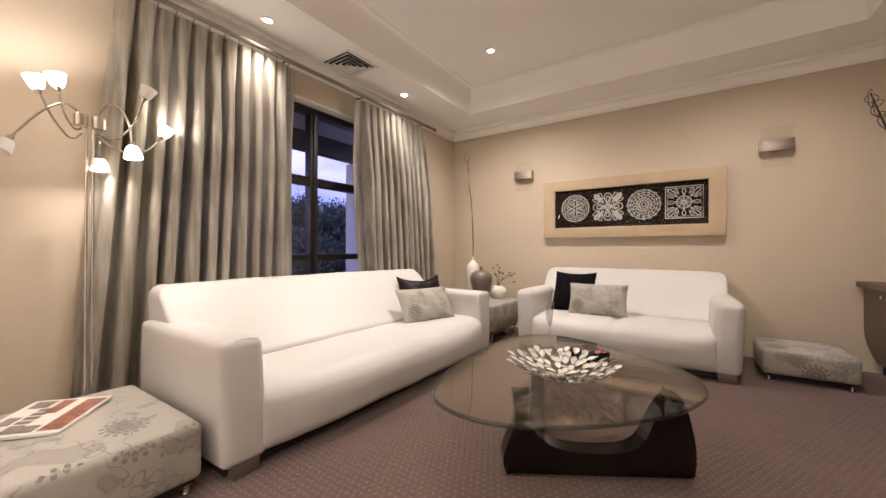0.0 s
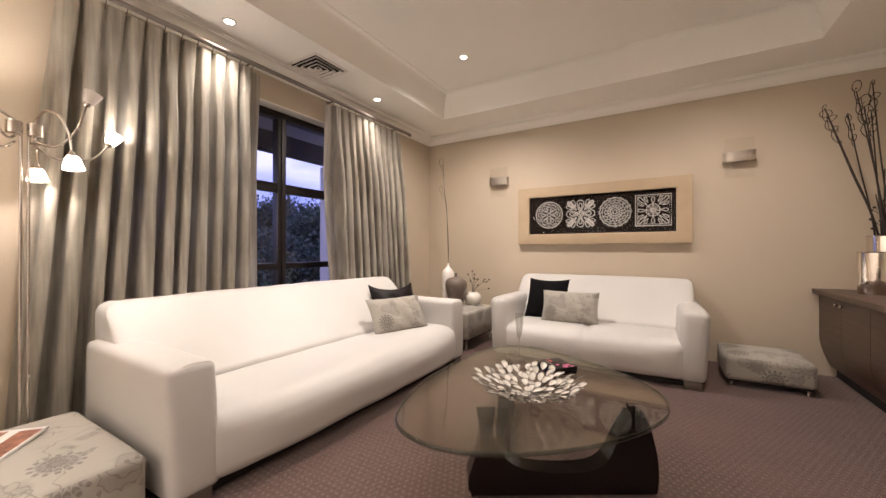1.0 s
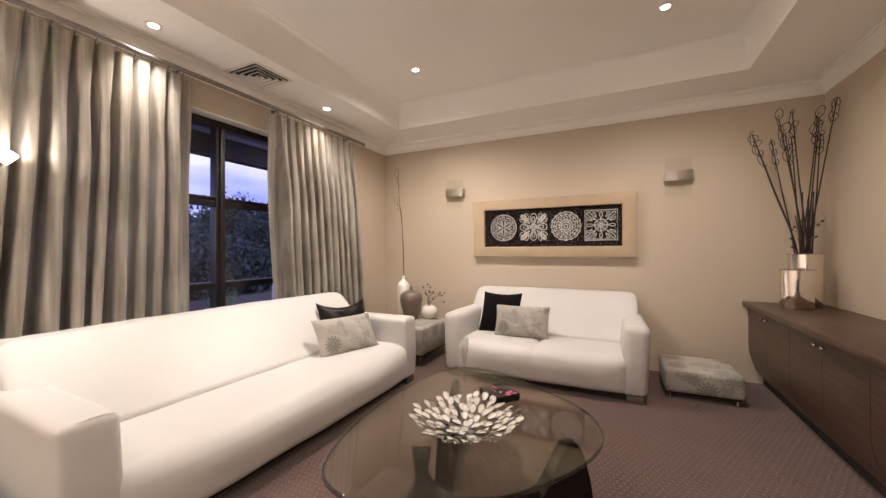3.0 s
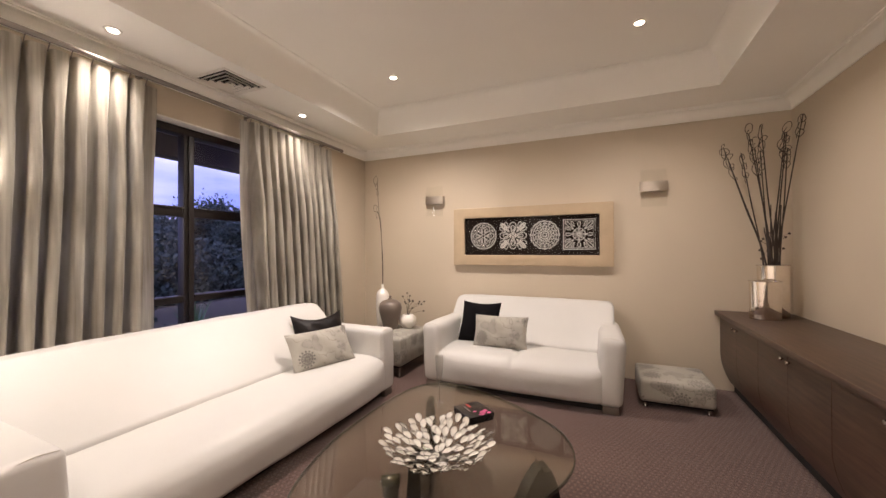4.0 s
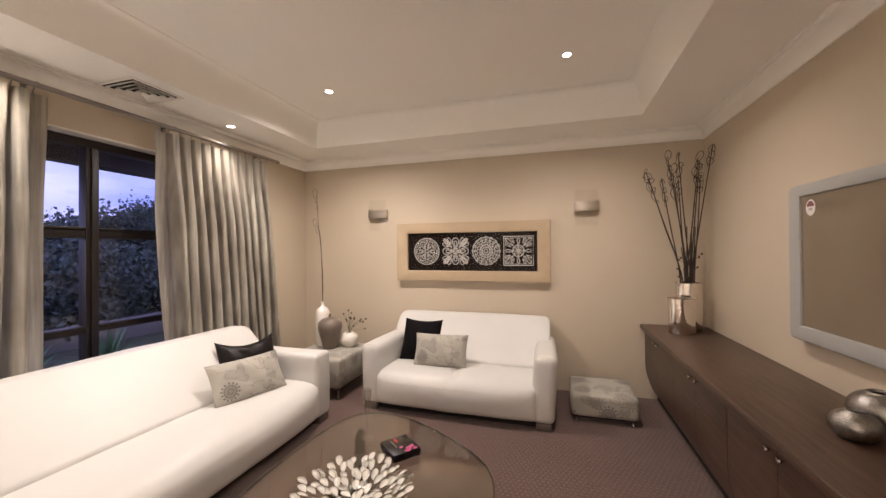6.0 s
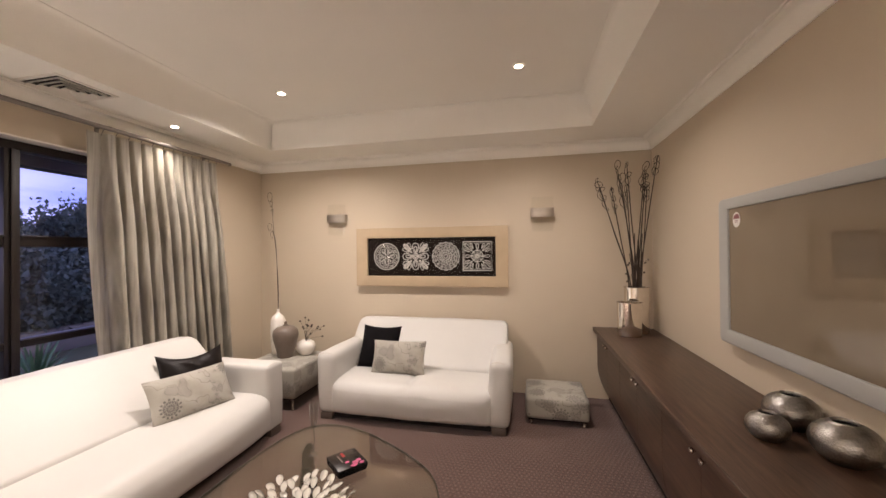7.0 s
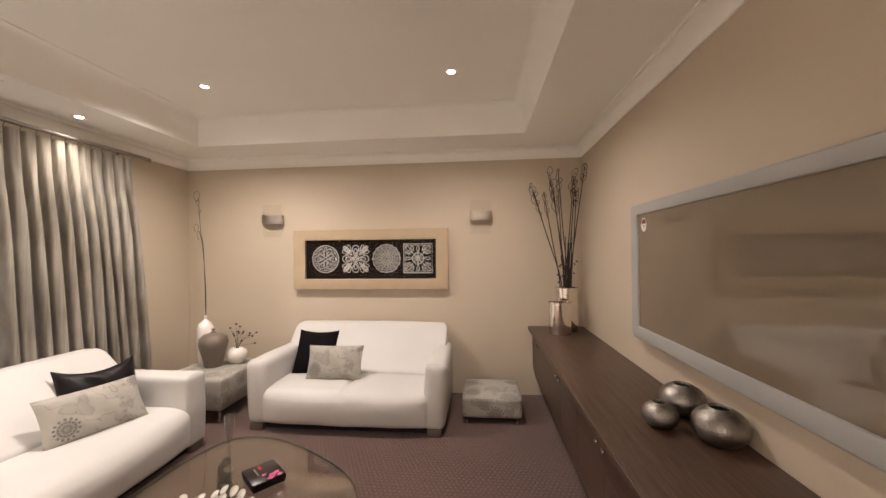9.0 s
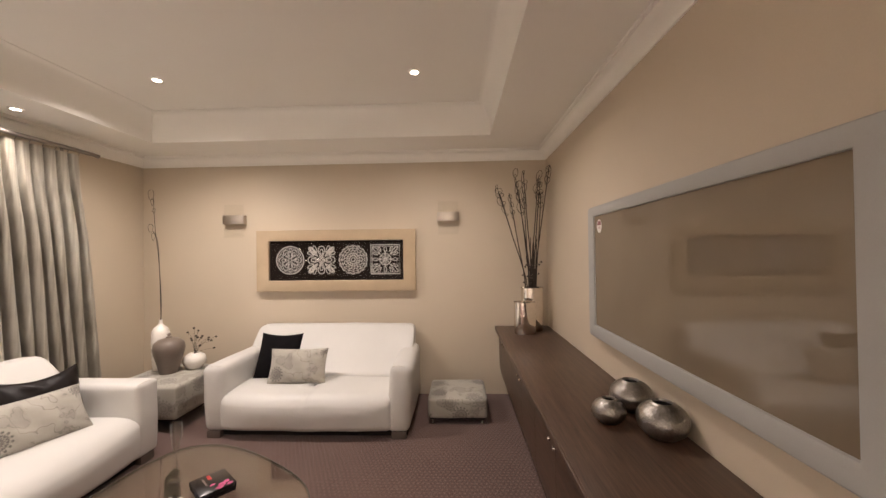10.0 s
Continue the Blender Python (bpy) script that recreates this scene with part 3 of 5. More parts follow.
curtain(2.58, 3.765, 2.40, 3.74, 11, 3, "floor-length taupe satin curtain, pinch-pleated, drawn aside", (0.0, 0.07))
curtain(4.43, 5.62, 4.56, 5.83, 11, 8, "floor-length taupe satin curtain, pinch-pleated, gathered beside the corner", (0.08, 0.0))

rod = thing("curtain_rod", Matrix.Identity(4), "long slim metal curtain rod below the ceiling", "curtain rod")
b = bmesh.new()
tube(b, [(-0.44, 2.30, 2.60), (-0.44, 5.78, 2.60)], 0.017, 14)
part("rod", b, M_TRACK, rod)
b = bmesh.new()
tube(b, [(-0.49, 2.30, 2.625), (-0.49, 5.78, 2.625)], 0.009, 10)
part("back_rail", b, M_TRACK, rod)
for y in (2.62, 3.70, 4.58, 5.60):
    b = bmesh.new()
    tube(b, [(X0, y, 2.63), (-0.52, y, 2.635), (-0.46, y, 2.622)], 0.008, 8)
    add_box(b, X0, X0 + 0.008, y - 0.015, y + 0.015, 2.59, 2.67, 0.002)
    part("bracket", b, M_TRACK, rod)
for y in (2.30, 5.78):
    part("finial", lathe([(0, -0.016), (0.018, -0.012), (0.02, 0), (0.018, 0.012), (0, 0.016)], 16, pose(-0.45, y, 2.60, 90)), M_TRACK, rod)


# ---- sofas ----
def sofa(m, L, depth, arm_w, arm_h, back_h, seats, label, bulge, fold, rear, soft=0.034, flare=0.0):
    """Built with its front towards -y, its middle at x = 0 and its front arm faces at y = 0. fold: where seat and reclined back meet; rear: the back's rear face."""
    s = thing("sofa", m, label, "sofa", "white leather sofas")
    h = L / 2

    def arm_shape(sgn):
        def f(u, v, w, p):
            top = max(0.0, w)
            p.x += sgn * 0.018 * (0.5 - 0.5 * v) * (w + 1) * 0.5 + 0.010 * u * (1 - v * v) * (1 - w * w)
            p.x += sgn * flare * (w - 0.2) * (0.6 - 0.4 * v)
            p.z += 0.008 * (1 - u * u) * top * (1 - 0.3 * v)
            p.y += -0.014 * (1 - u * u) * max(0, -v) * (1 - w * w) + 0.01 * max(0.0, -v) * max(0.0, w)
            return p
        return f
    for sgn in (-1, 1):
        x0, x1 = (-h, -h + arm_w) if sgn < 0 else (h - arm_w, h)
        a = part("armrest", soft_box(x0, x1, 0.0, depth - 0.05, 0.052, arm_h, soft, 10, arm_shape(sgn), wobble=0.005), M_LEATHER, s, smooth=60)
        sb = bmesh.new()
        xs = x0 + 0.04, x1 - 0.04
        tube(sb, spline([(xs[0], 0.023, arm_h - 0.003), ((xs[0] + xs[1]) / 2, 0.022, arm_h + 0.0055), (xs[1], 0.023, arm_h - 0.003)], 6), 0.0016, 6)
        part("seam", sb, M_LEATHER_SEAM, a, "stitched seam")
    zb = (0.10 + back_h) / 2

    def back_shape(u, v, w, p):
        front = fold + 1.04 * (p.z + zb - 0.37) - 0.012 * (1 - u ** 4) * (1 - w * w)
        front += 0.9 * min(0.05, max(0.0, 0.412 - p.z - zb))
        mid = (fold + rear) / 2
        p.y = front + (v + 1) / 2 * (rear - front) - mid
        p.z += 0.008 * (1 - abs(u) ** 3) * max(0, w)
        return p
    part("backrest", soft_box(-h + 0.05, h - 0.05, fold, rear, 0.10, back_h, 0.065, 40, back_shape, wobble=0.005), M_LEATHER, s, smooth=60)

    def seat_shape(u, v, w, p):
        fr = max(0.0, -v)
        side = 1 - abs(u) ** 5
        p.y -= bulge * fr * fr * side * (1 - 0.45 * w * w)
        dip = 0
        for k in range(1, seats):
            d = (p.x - (-h + arm_w + (L - 2 * arm_w) * k / seats))
            dip += math.exp(-(d / 0.026) ** 2)
        up = max(0.0, min(1.0, (w + 0.2) / 1.2))
        up = up * up * (3 - 2 * up)
        p.z += up * (0.016 * (1 - u ** 4) * (1 - 0.5 * v * v) - 0.05 * dip * (0.5 + 0.2 * v) - 0.045 * fr ** 4)
        return p
    part("seat", soft_box(-h + arm_w - 0.055, h - arm_w + 0.055, -0.008, fold + 0.14, 0.062, 0.384, 0.06, 56 if seats > 1 else 24, seat_shape, wobble=0.006), M_LEATHER, s, smooth=60)
    # Black box reaching nearly to the carpet, for the dark shade under the sofa.
    part("base", box(-h + 0.03, h - 0.03, 0.045, depth - 0.08, 0.012, 0.11), M_UNDER, s, "black box for the shade under the sofa", smooth=0)
    for x in (-h + arm_w / 2, h - arm_w / 2):
        for y in (0.05, depth - 0.13):
            part("foot", box(x - 0.062, x + 0.062, y - 0.05, y + 0.05, 0.0, 0.064, 0.004), M_FOOT, s, "square metal-faced foot")
    return s


# the long sofa under the window faces +x, the small one faces -y
sofa(pose(0.63, 3.945, 0, 0, 0, 90), 2.56, 1.04, 0.21, 0.615, 0.815, 1, "long white leather sofa standing under the curtained window", 0.085, 0.445, 1.045)
sofa(pose(1.735, 5.475, 0), 1.84, 0.97, 0.20, 0.62, 0.82, 2, "small white leather two-seat sofa against the beige wall", 0.06, 0.41, 0.97, 0.058, 0.006)


def pillow(w, h, t, sag=0.0):
    bm = bmesh.new()
    n = 22
    rows = {}
    for s in (-1, 1):
        for i in range(n + 1):
            for j in range(n + 1):
                u, v = 2 * i / n - 1, 2 * j / n - 1
                edge = i in (0, n) or j in (0, n)
                if edge and s == 1:
                    rows[(s, i, j)] = rows[(-1, i, j)]
                    continue
                k = ((1 - abs(u) ** 2.6) * (1 - abs(v) ** 2.6)) ** 0.55
                pin = 1 - 0.055 * (1 - u * u) * abs(v) ** 3
                pin2 = 1 - 0.055 * (1 - v * v) * abs(u) ** 3
                wr = 0.006 * math.sin(9 * u + 4 * v) * k + 0.005 * noise.noise(Vector((4 * u, 4 * v, s)))
                z = v * h / 2 * pin - sag * (1 - u * u) * max(0, v)
                rows[(s, i, j)] = bm.verts.new((u * w / 2 * pin2, s * (t / 2 * k + (0 if edge else wr)), z + h / 2))
    for s in (-1, 1):
        for i in range(n):
            for j in range(n):
                q = [rows[(s, i, j)], rows[(s, i + 1, j)], rows[(s, i + 1, j + 1)], rows[(s, i, j + 1)]]
                bm.faces.new(q if s < 0 else q[::-1])
    return bm


def cushion(m, w, h, t, mat, label, sag=0.0):
    c = thing("cushion", m, label, "cushion", "sofa cushions")
    part("cover", pillow(w, h, t, sag), mat, c, smooth=70)
    b = bmesh.new()
    tube(b, [(-w / 2 * 0.995, 0, 0.004), (-w / 4, 0, 0.02 * h), (w / 4, 0, 0.02 * h), (w / 2 * 0.995, 0, 0.004)], 0.003, 6)
    part("piping", b, mat, c)
    return c


cushion(pose(0.15, 4.80, 0.395, -28, 0, 66), 0.49, 0.43, 0.15, M_BLACK, "black leather cushion leaning on the long sofa's back", 0.06)
cushion(pose(0.35, 4.60, 0.385, -30, 0, 74), 0.59, 0.335, 0.13, M_PRINT, "pale grey oblong cushion printed with dark flowers, on the long sofa")
cushion(pose(1.265, 5.86, 0.39, -24, 0, -3), 0.44, 0.45, 0.15, M_VELVET, "black velvet square cushion in the small sofa's corner", 0.015)
cushion(pose(1.55, 5.71, 0.39, -22, 0, 3), 0.55, 0.33, 0.14, M_PRINT, "pale grey oblong cushion printed with dark flowers, on the small sofa")


# ---- ottomans ----
def ottoman(x0, x1, y0, y1, z0, z1, label):
    cx, cy = (x0 + x1) / 2, (y0 + y1) / 2
    o = thing("ottoman", pose(cx, cy, 0), label, "ottoman", "floral ottomans")

    def f(u, v, w, p):
        if w > 0.3:
            p.z += 0.02 * (1 - u * u) * (1 - v * v)
        p.x += 0.008 * u * (1 - w * w) * (1 - v * v)
        p.y += 0.008 * v * (1 - w * w) * (1 - u * u)
        return p
    part("body", soft_box(x0 - cx, x1 - cx, y0 - cy, y1 - cy, z0, z1, 0.03, 10, f, wobble=0.003), M_FLORAL, o, smooth=60)
    part("base", box(x0 - cx + 0.02, x1 - cx - 0.02, y0 - cy + 0.02, y1 - cy - 0.02, z0 - 0.012, z0 + 0.01), M_UNDER, o, smooth=0)
    for sx in (-1, 1):
        for sy in (-1, 1):
            px, py = sx * ((x1 - x0) / 2 - 0.045), sy * ((y1 - y0) / 2 - 0.045)
            part("leg", lathe([(0, 0), (0.016, 0), (0.017, 0.006), (0.014, 0.012), (0.014, z0 - 0.008), (0, z0 - 0.008)], 16, pose(px, py, 0)), M_CHROME, o, "round chrome leg")
    return o


ottoman(2.79, 3.345, 5.745, 6.28, 0.055, 0.245, "low square footstool in grey flower-print fabric near the sideboard")
ottoman(-0.16, 0.515, 5.55, 6.27, 0.115, 0.42, "tall square ottoman in grey flower-print fabric carrying three vases")
ottoman(-0.22, 0.59, 1.86, 2.605, 0.06, 0.30, "large ottoman in grey flower-print fabric with a magazine on it")

mag = thing("magazine", pose(0.07, 2.225, 0.322, -1, 0, -38.5), "glossy home magazine lying on the ottoman", "magazine")
b = bmesh.new()
add_box(b, -0.185, 0.185, -0.142, 0.142, 0, 0.011, 0.002)
part("pages", b, M_PAPER, mag)
part("cover", box(-0.186, 0.186, -0.143, 0.143, 0.0112, 0.0124), M_PAPER, mag, "white cover", smooth=0)
M_PIC = surface("printed_photo", (0.34, 0.15, 0.10), 0.35, vary=0.45, coarse=22, fine=70, bump=0)
M_PICG = surface("printed_photo_grey", (0.22, 0.20, 0.17), 0.35, vary=0.4, coarse=25, fine=80, bump=0)
for x0, x1, y0, y1, mt in ((-0.16, 0.16, 0.06, 0.135, M_PIC), (0.10, 0.165, -0.06, 0.045, M_PICG), (-0.17, -0.09, -0.12, -0.05, M_PICG), (-0.17, -0.02, -0.03, 0.02, M_PIC), (0.0, 0.08, -0.12, -0.075, M_PICG)):
    part("photo", box(x0, x1, y0, y1, 0.0126, 0.0131), mt, mag, "printed photo", smooth=0)
for k in range(5):
    part("title_bar", box(-0.08 + 0.042 * k, -0.05 + 0.042 * k, -0.062, -0.012, 0.0126, 0.0130), M_TAUPE, mag, smooth=0)


# ---- coffee table ----
tab = thing("coffee_table", pose(1.80, 3.83, 0), "free-form smoked glass coffee table on a sculpted black wooden base", "coffee table")


CORNERS = [(-0.44, -0.62), (-0.24, -0.74), (0.0, -0.70), (0.28, -0.495), (0.50, -0.20), (0.58, 0.10), (0.47, 0.39), (0.13, 0.64), (-0.20, 0.78), (-0.44, 0.755), (-0.555, 0.55), (-0.59, 0.17), (-0.565, -0.25)]


def outline(inset, per=8):
    """The rounded three-cornered glass top: a smooth closed line through a few corners."""
    n = len(CORNERS)
    out = []
    for i in range(n):
        p = [Vector(CORNERS[(i + k) % n]) for k in (-1, 0, 1, 2)]
        for j in range(per):
            u = j / per
            q = 0.5 * (2 * p[1] + (p[2] - p[0]) * u + (2 * p[0] - 5 * p[1] + 4 * p[2] - p[3]) * u * u + (3 * p[1] - p[0] - 3 * p[2] + p[3]) * u ** 3)
            out.append(tuple(q * (1 - inset / 0.65)))
    return out


top = bmesh.new()
hi = [top.verts.new((x, y, 0.400)) for x, y in outline(0.006)]
lo = [top.verts.new((x, y, 0.382)) for x, y in outline(0.006)]
top.faces.new(hi)
top.faces.new(lo[::-1])
glass_top = part("glass_top", top, M_TABLEGLASS, tab, "smoked glass top", smooth=0)
rim = bmesh.new()
prev = []
for d, z in ((0.006, 0.4002), (0.002, 0.399), (0.0, 0.396), (0.0, 0.386), (0.002, 0.383), (0.006, 0.3818)):
    ring = [rim.verts.new((x, y, z)) for x, y in outline(d)]
    if prev:
        for i in range(len(ring)):
            j = (i + 1) % len(ring)
            rim.faces.new((prev[i], ring[i], ring[j], prev[j]))
    prev = ring
part("glass_edge", rim, M_TABLEEDGE, tab, "polished dark green glass edge", smooth=60)


def base_piece(p0, p1, thick):
    """A sculpted standing piece: a slim neck at one end, a low bridge and a broad fin at the other, in the upright plane through p0 and p1."""
    L = (Vector(p1) - Vector(p0)).length
    ang = math.degrees(math.atan2(p1[1] - p0[1], p1[0] - p0[0]))
    H = 0.381
    prof = spline([(0.025, 0.0, 0), (0.004, 0.03, 0), (0.0, 0.08, 0), (0.022, 0.15, 0), (0.050, 0.22, 0), (0.054, 0.30, 0), (0.04, H, 0)], 5)
    prof += spline([(0.125, H, 0), (0.112, 0.31, 0), (0.118, 0.245, 0), (0.165, 0.175, 0), (0.25, 0.126, 0), (0.38, 0.108, 0), (0.53, 0.112, 0), (0.61, 0.14, 0), (0.655, 0.20, 0), (0.69, 0.28, 0), (0.745, H - 0.012, 0), (0.76, H, 0)], 5)
    prof += spline([(0.785, H, 0), (0.802, H - 0.015, 0), (0.83, 0.30, 0), (0.855, 0.18, 0), (0.86, 0.09, 0), (0.85, 0.02, 0), (0.84, 0.0, 0)], 5)
    b = bmesh.new()
    mid = []
    for s in (-1, 1):
        vs = [b.verts.new((p.x * L / 0.86, s * thick / 2 * (0.6 + 0.4 * max(0.0, 1 - p.y / H)), p.y)) for p in prof]
        mid.append(vs)
        b.faces.new(vs if s < 0 else vs[::-1])
    n = len(prof)
    for i in range(n):
        j = (i + 1) % n
        b.faces.new((mid[0][j], mid[0][i], mid[1][i], mid[1][j]))
    es = [e for e in b.edges if len({v in mid[0] for v in e.verts}) == 1]
    bmesh.ops.bevel(b, geom=es, offset=0.026, segments=5, profile=0.5, affect="EDGES")
    bmesh.ops.transform(b, matrix=pose(p0[0] - 1.80, p0[1] - 3.83, 0, 0, 0, ang), verts=b.verts)
    return b


part("base_leg", base_piece((1.575, 3.475), (2.31, 3.925), 0.115), M_DARKWOOD, tab, "curved black wooden leg")
part("base_leg", base_piece((1.42, 4.42), (1.66, 3.70), 0.085), M_DARKWOOD, tab, "curved black wooden leg")

# bowl of enamelled leaves
bowl = thing("leaf_bowl", pose(1.793, 3.695, 0.401), "shallow bowl of overlapping cream and silver metal leaves", "bowl")
leaf_me = bpy.data.meshes.new("leaf")
b = bmesh.new()
LN, LW = 0.053, 0.042


def leaf_half(t):
    return LW / 2 * math.sqrt(max(0.0, 1 - (2 * t - 1) ** 2)) * (0.68 + 0.32 * t)


rows = []
for i in range(9):
    t = (1 - math.cos(math.pi * i / 8)) / 2
    w = max(0.0015, leaf_half(t))
    z = 0.004 * math.sin(math.pi * t)
    rows.append([b.verts.new((-w, LN * t, z + 0.003)), b.verts.new((-w * 0.92, LN * t, z)), b.verts.new((0, LN * t, z - 0.003)), b.verts.new((w * 0.92, LN * t, z)), b.verts.new((w, LN * t, z + 0.003))])
for a, c in zip(rows, rows[1:]):
    for k in range(4):
        f = b.faces.new((a[k], a[k + 1], c[k + 1], c[k]))
        f.material_index = 1 if k in (0, 3) else 0
        f.smooth = True
b.normal_update()
b.to_mesh(leaf_me)
b.free()
leaf_me.materials.append(M_PETAL)
leaf_me.materials.append(M_PETALRIM)
rnd = random.Random(5)
stems = bmesh.new()


def bowl_z(r):
    return 0.012 + 0.072 * (r / 0.27) ** 2.0


for ring, (r, cnt) in enumerate(((0.012, 5), (0.042, 8), (0.078, 12), (0.115, 17), (0.152, 21), (0.188, 25), (0.218, 29))):
    for k in range(cnt):
        a = 2 * math.pi * (k + 0.5 * (ring % 2) + rnd.uniform(-0.22, 0.22)) / cnt
        rr = r + rnd.uniform(-0.014, 0.014)
        slope = math.degrees(math.atan(0.075 * 2.2 / 0.27 * (rr / 0.27) ** 1.2)) * 0.8 + rnd.uniform(-2, 24)
        lf = new("leaf", leaf_me)
        lf.parent = bowl
        lf.matrix_basis = Matrix.Translation((rr * math.cos(a), rr * math.sin(a), bowl_z(rr) + rnd.uniform(0.0, 0.016))) @ pose(0, 0, 0, 0, 0, math.degrees(a) - 90 + rnd.uniform(-38, 38)) @ pose(0, 0, 0, slope, rnd.uniform(-14, 14), 0)
        if k % 2 == 0 and ring > 1:
            tube(stems, [((rr - q) * math.cos(a), (rr - q) * math.sin(a), bowl_z(max(0.0, rr - q))) for q in (0.10, 0.05, 0.0)], 0.0022, 5)
part("wire_frame", stems, M_PETALRIM, bowl, "thin silver wire stems")
part("base_ring", lathe([(0.04, 0.0), (0.055, 0.0), (0.06, 0.006), (0.05, 0.012), (0.0, 0.014)], 24), M_PETALRIM, bowl)

# champagne flute
fl = thing("champagne_flute", pose(1.556, 4.24, 0.401), "empty clear champagne flute standing on the glass table", "wine glass")
part("bowl", lathe([(0.004, 0.130), (0.012, 0.150), (0.020, 0.185), (0.0255, 0.24), (0.027, 0.305), (0.0255, 0.3055), (0.0236, 0.24), (0.018, 0.187), (0.009, 0.154), (0, 0.146)], 28), M_CLEAR, fl, smooth=60)
part("stem", lathe([(0.006, 0.008), (0.0042, 0.02), (0.0040, 0.10), (0.0048, 0.131), (0.0, 0.132)], 14), M_CLEAR, fl, smooth=60)
part("foot", lathe([(0, 0), (0.036, 0), (0.0365, 0.002), (0.02, 0.005), (0.006, 0.009), (0, 0.009)], 28), M_CLEAR, fl, smooth=60)

# gift box
gb = thing("chocolate_box", pose(1.807, 4.165, 0.401, 0, 0, 50), "black flat gift box printed with a pink flower", "box")
part("tray", box(-0.080, 0.080, -0.088, 0.088, 0, 0.022, 0.002), M_BLACKBOX, gb)
part("lid", box(-0.083, 0.083, -0.091, 0.091, 0.014, 0.042, 0.003), M_BLACKBOX, gb)
for x, y, s, rot in ((0.025, -0.058, 0.022, 10), (0.05, -0.045, 0.016, 60), (0.008, -0.078, 0.016, 120), (0.055, -0.075, 0.014, 30), (-0.01, -0.03, 0.012, 80)):
    part("petal_print", extrude_outline([(x + s * (1 + 0.3 * math.cos(2 * a + rot)) * math.cos(a), y + 0.8 * s * math.sin(a)) for a in [2 * math.pi * i / 14 for i in range(14)]], 0.0422, 0.0428), M_PINK, gb, "pink flower print", smooth=0)
part("title_bar", box(-0.012, 0.004, 0.03, 0.075, 0.0422, 0.0428), M_RED, gb, smooth=0)
part("title_bar", box(-0.036, -0.028, -0.02, 0.06, 0.0422, 0.0428), M_TAUPE, gb, smooth=0)

# ---- sideboard ----
SY0, SY1, SX = 2.70, 6.497, 3.545
wt = thing("worktop", Matrix.Identity(4), "long chocolate-brown timber benchtop along the wall", "benchtop")
part("top_panel", box(3.512, X1 - 0.002, SY0 - 0.02, SY1, 0.732, 0.772, 0.002), M_WOOD, wt)
part("front_edging", box(3.50, 3.5118, SY0 - 0.02, SY1, 0.730, 0.7725, 0.004), M_WOOD, wt, "rounded timber edge strip")


def front_x(z):
    """The doors' face: upright above, curving back towards the plinth."""
    return SX + 0.075 * max(0.0, (0.36 - z) / 0.27) ** 1.8


def door(y0, y1):
    b = bmesh.new()
    cols = []
    zs = [0.092 + (0.722 - 0.092) * i / 16 for i in range(17)]
    for y in (y0, y1):
        cols.append([[b.verts.new((front_x(z) + d, y, z)) for z in zs] for d in (0.0, 0.018)])
    for i in range(16):
        b.faces.new((cols[0][0][i], cols[0][0][i + 1], cols[1][0][i + 1], cols[1][0][i]))
        b.faces.new((cols[0][1][i], cols[1][1][i], cols[1][1][i + 1], cols[0][1][i + 1]))
        b.faces.new((cols[0][0][i], cols[0][1][i], cols[0][1][i + 1], cols[0][0][i + 1]))
        b.faces.new((cols[1][0][i], cols[1][0][i + 1], cols[1][1][i + 1], cols[1][1][i]))
    for i in (0, 16):
        q = (cols[0][0][i], cols[1][0][i], cols[1][1][i], cols[0][1][i])
        b.faces.new(q if i else q[::-1])
    return b


W = 0.949
for k in range(4):
    ya = SY1 - W * (k + 1)
    yb = ya + W
    cab = thing("sideboard_cabinet", Matrix.Identity(4), "chocolate-brown two-door cabinet with curved front, under the benchtop", "cabinet", "sideboard cabinets")
    part("body", box(3.64, X1 - 0.002, ya + 0.001, yb - 0.001, 0.085, 0.7315), M_WOOD, cab, smooth=0)
    part("plinth", box(3.655, X1 - 0.01, ya + 0.001, yb - 0.001, 0.0, 0.085), M_UNDER, cab, "black recessed plinth", smooth=0)
    ym = (ya + yb) / 2
    for y0, y1, yk in ((ya + 0.002, ym - 0.0015, ym - 0.048), (ym + 0.0015, yb - 0.002, ym + 0.048)):
        d = part("door", door(y0, y1), M_WOOD, cab, smooth=40)
        part("knob", lathe([(0, 0), (0.006, 0), (0.0055, 0.010), (0.011, 0.014), (0.0145, 0.021), (0.012, 0.028), (0, 0.030)], 18, pose(SX + 0.001, yk, 0.675, 0, -90, 0)), M_CHROME, d, "round nickel knob")

# ---- television ----
tv = thing("television", pose(4.04, 4.07, 1.46), "large wall-mounted flat screen, switched off, silver-grey frame", "television")
b = bmesh.new()
oy, oz, iy, iz0, iz1 = 0.945, 0.455, 0.835, -0.365, 0.385
rings = []
for dx, f in ((0.045, 0.0), (0.0, 0.0), (-0.007, 0.05), (-0.009, 0.12), (-0.009, 0.86), (-0.006, 0.95), (0.008, 1.0)):
    y = oy + (iy - oy) * f
    z0 = -oz + (iz0 + oz) * f
    z1 = oz + (iz1 - oz) * f
    cr = 0.03 * (1 - f) + 0.002
    ring = []
    for cy, cz, a0 in ((y - cr, z1 - cr, 0), (-y + cr, z1 - cr, 90), (-y + cr, z0 + cr, 180), (y - cr, z0 + cr, 270)):
        for i in range(5):
            a = radians(a0 + 22.5 * i)
            ring.append(b.verts.new((dx, cy + cr * math.cos(a), cz + cr * math.sin(a))))
    rings.append(ring)
for p, q in zip(rings, rings[1:]):
    for i in range(len(p)):
        j = (i + 1) % len(p)
        b.faces.new((p[i], q[i], q[j], p[j]))
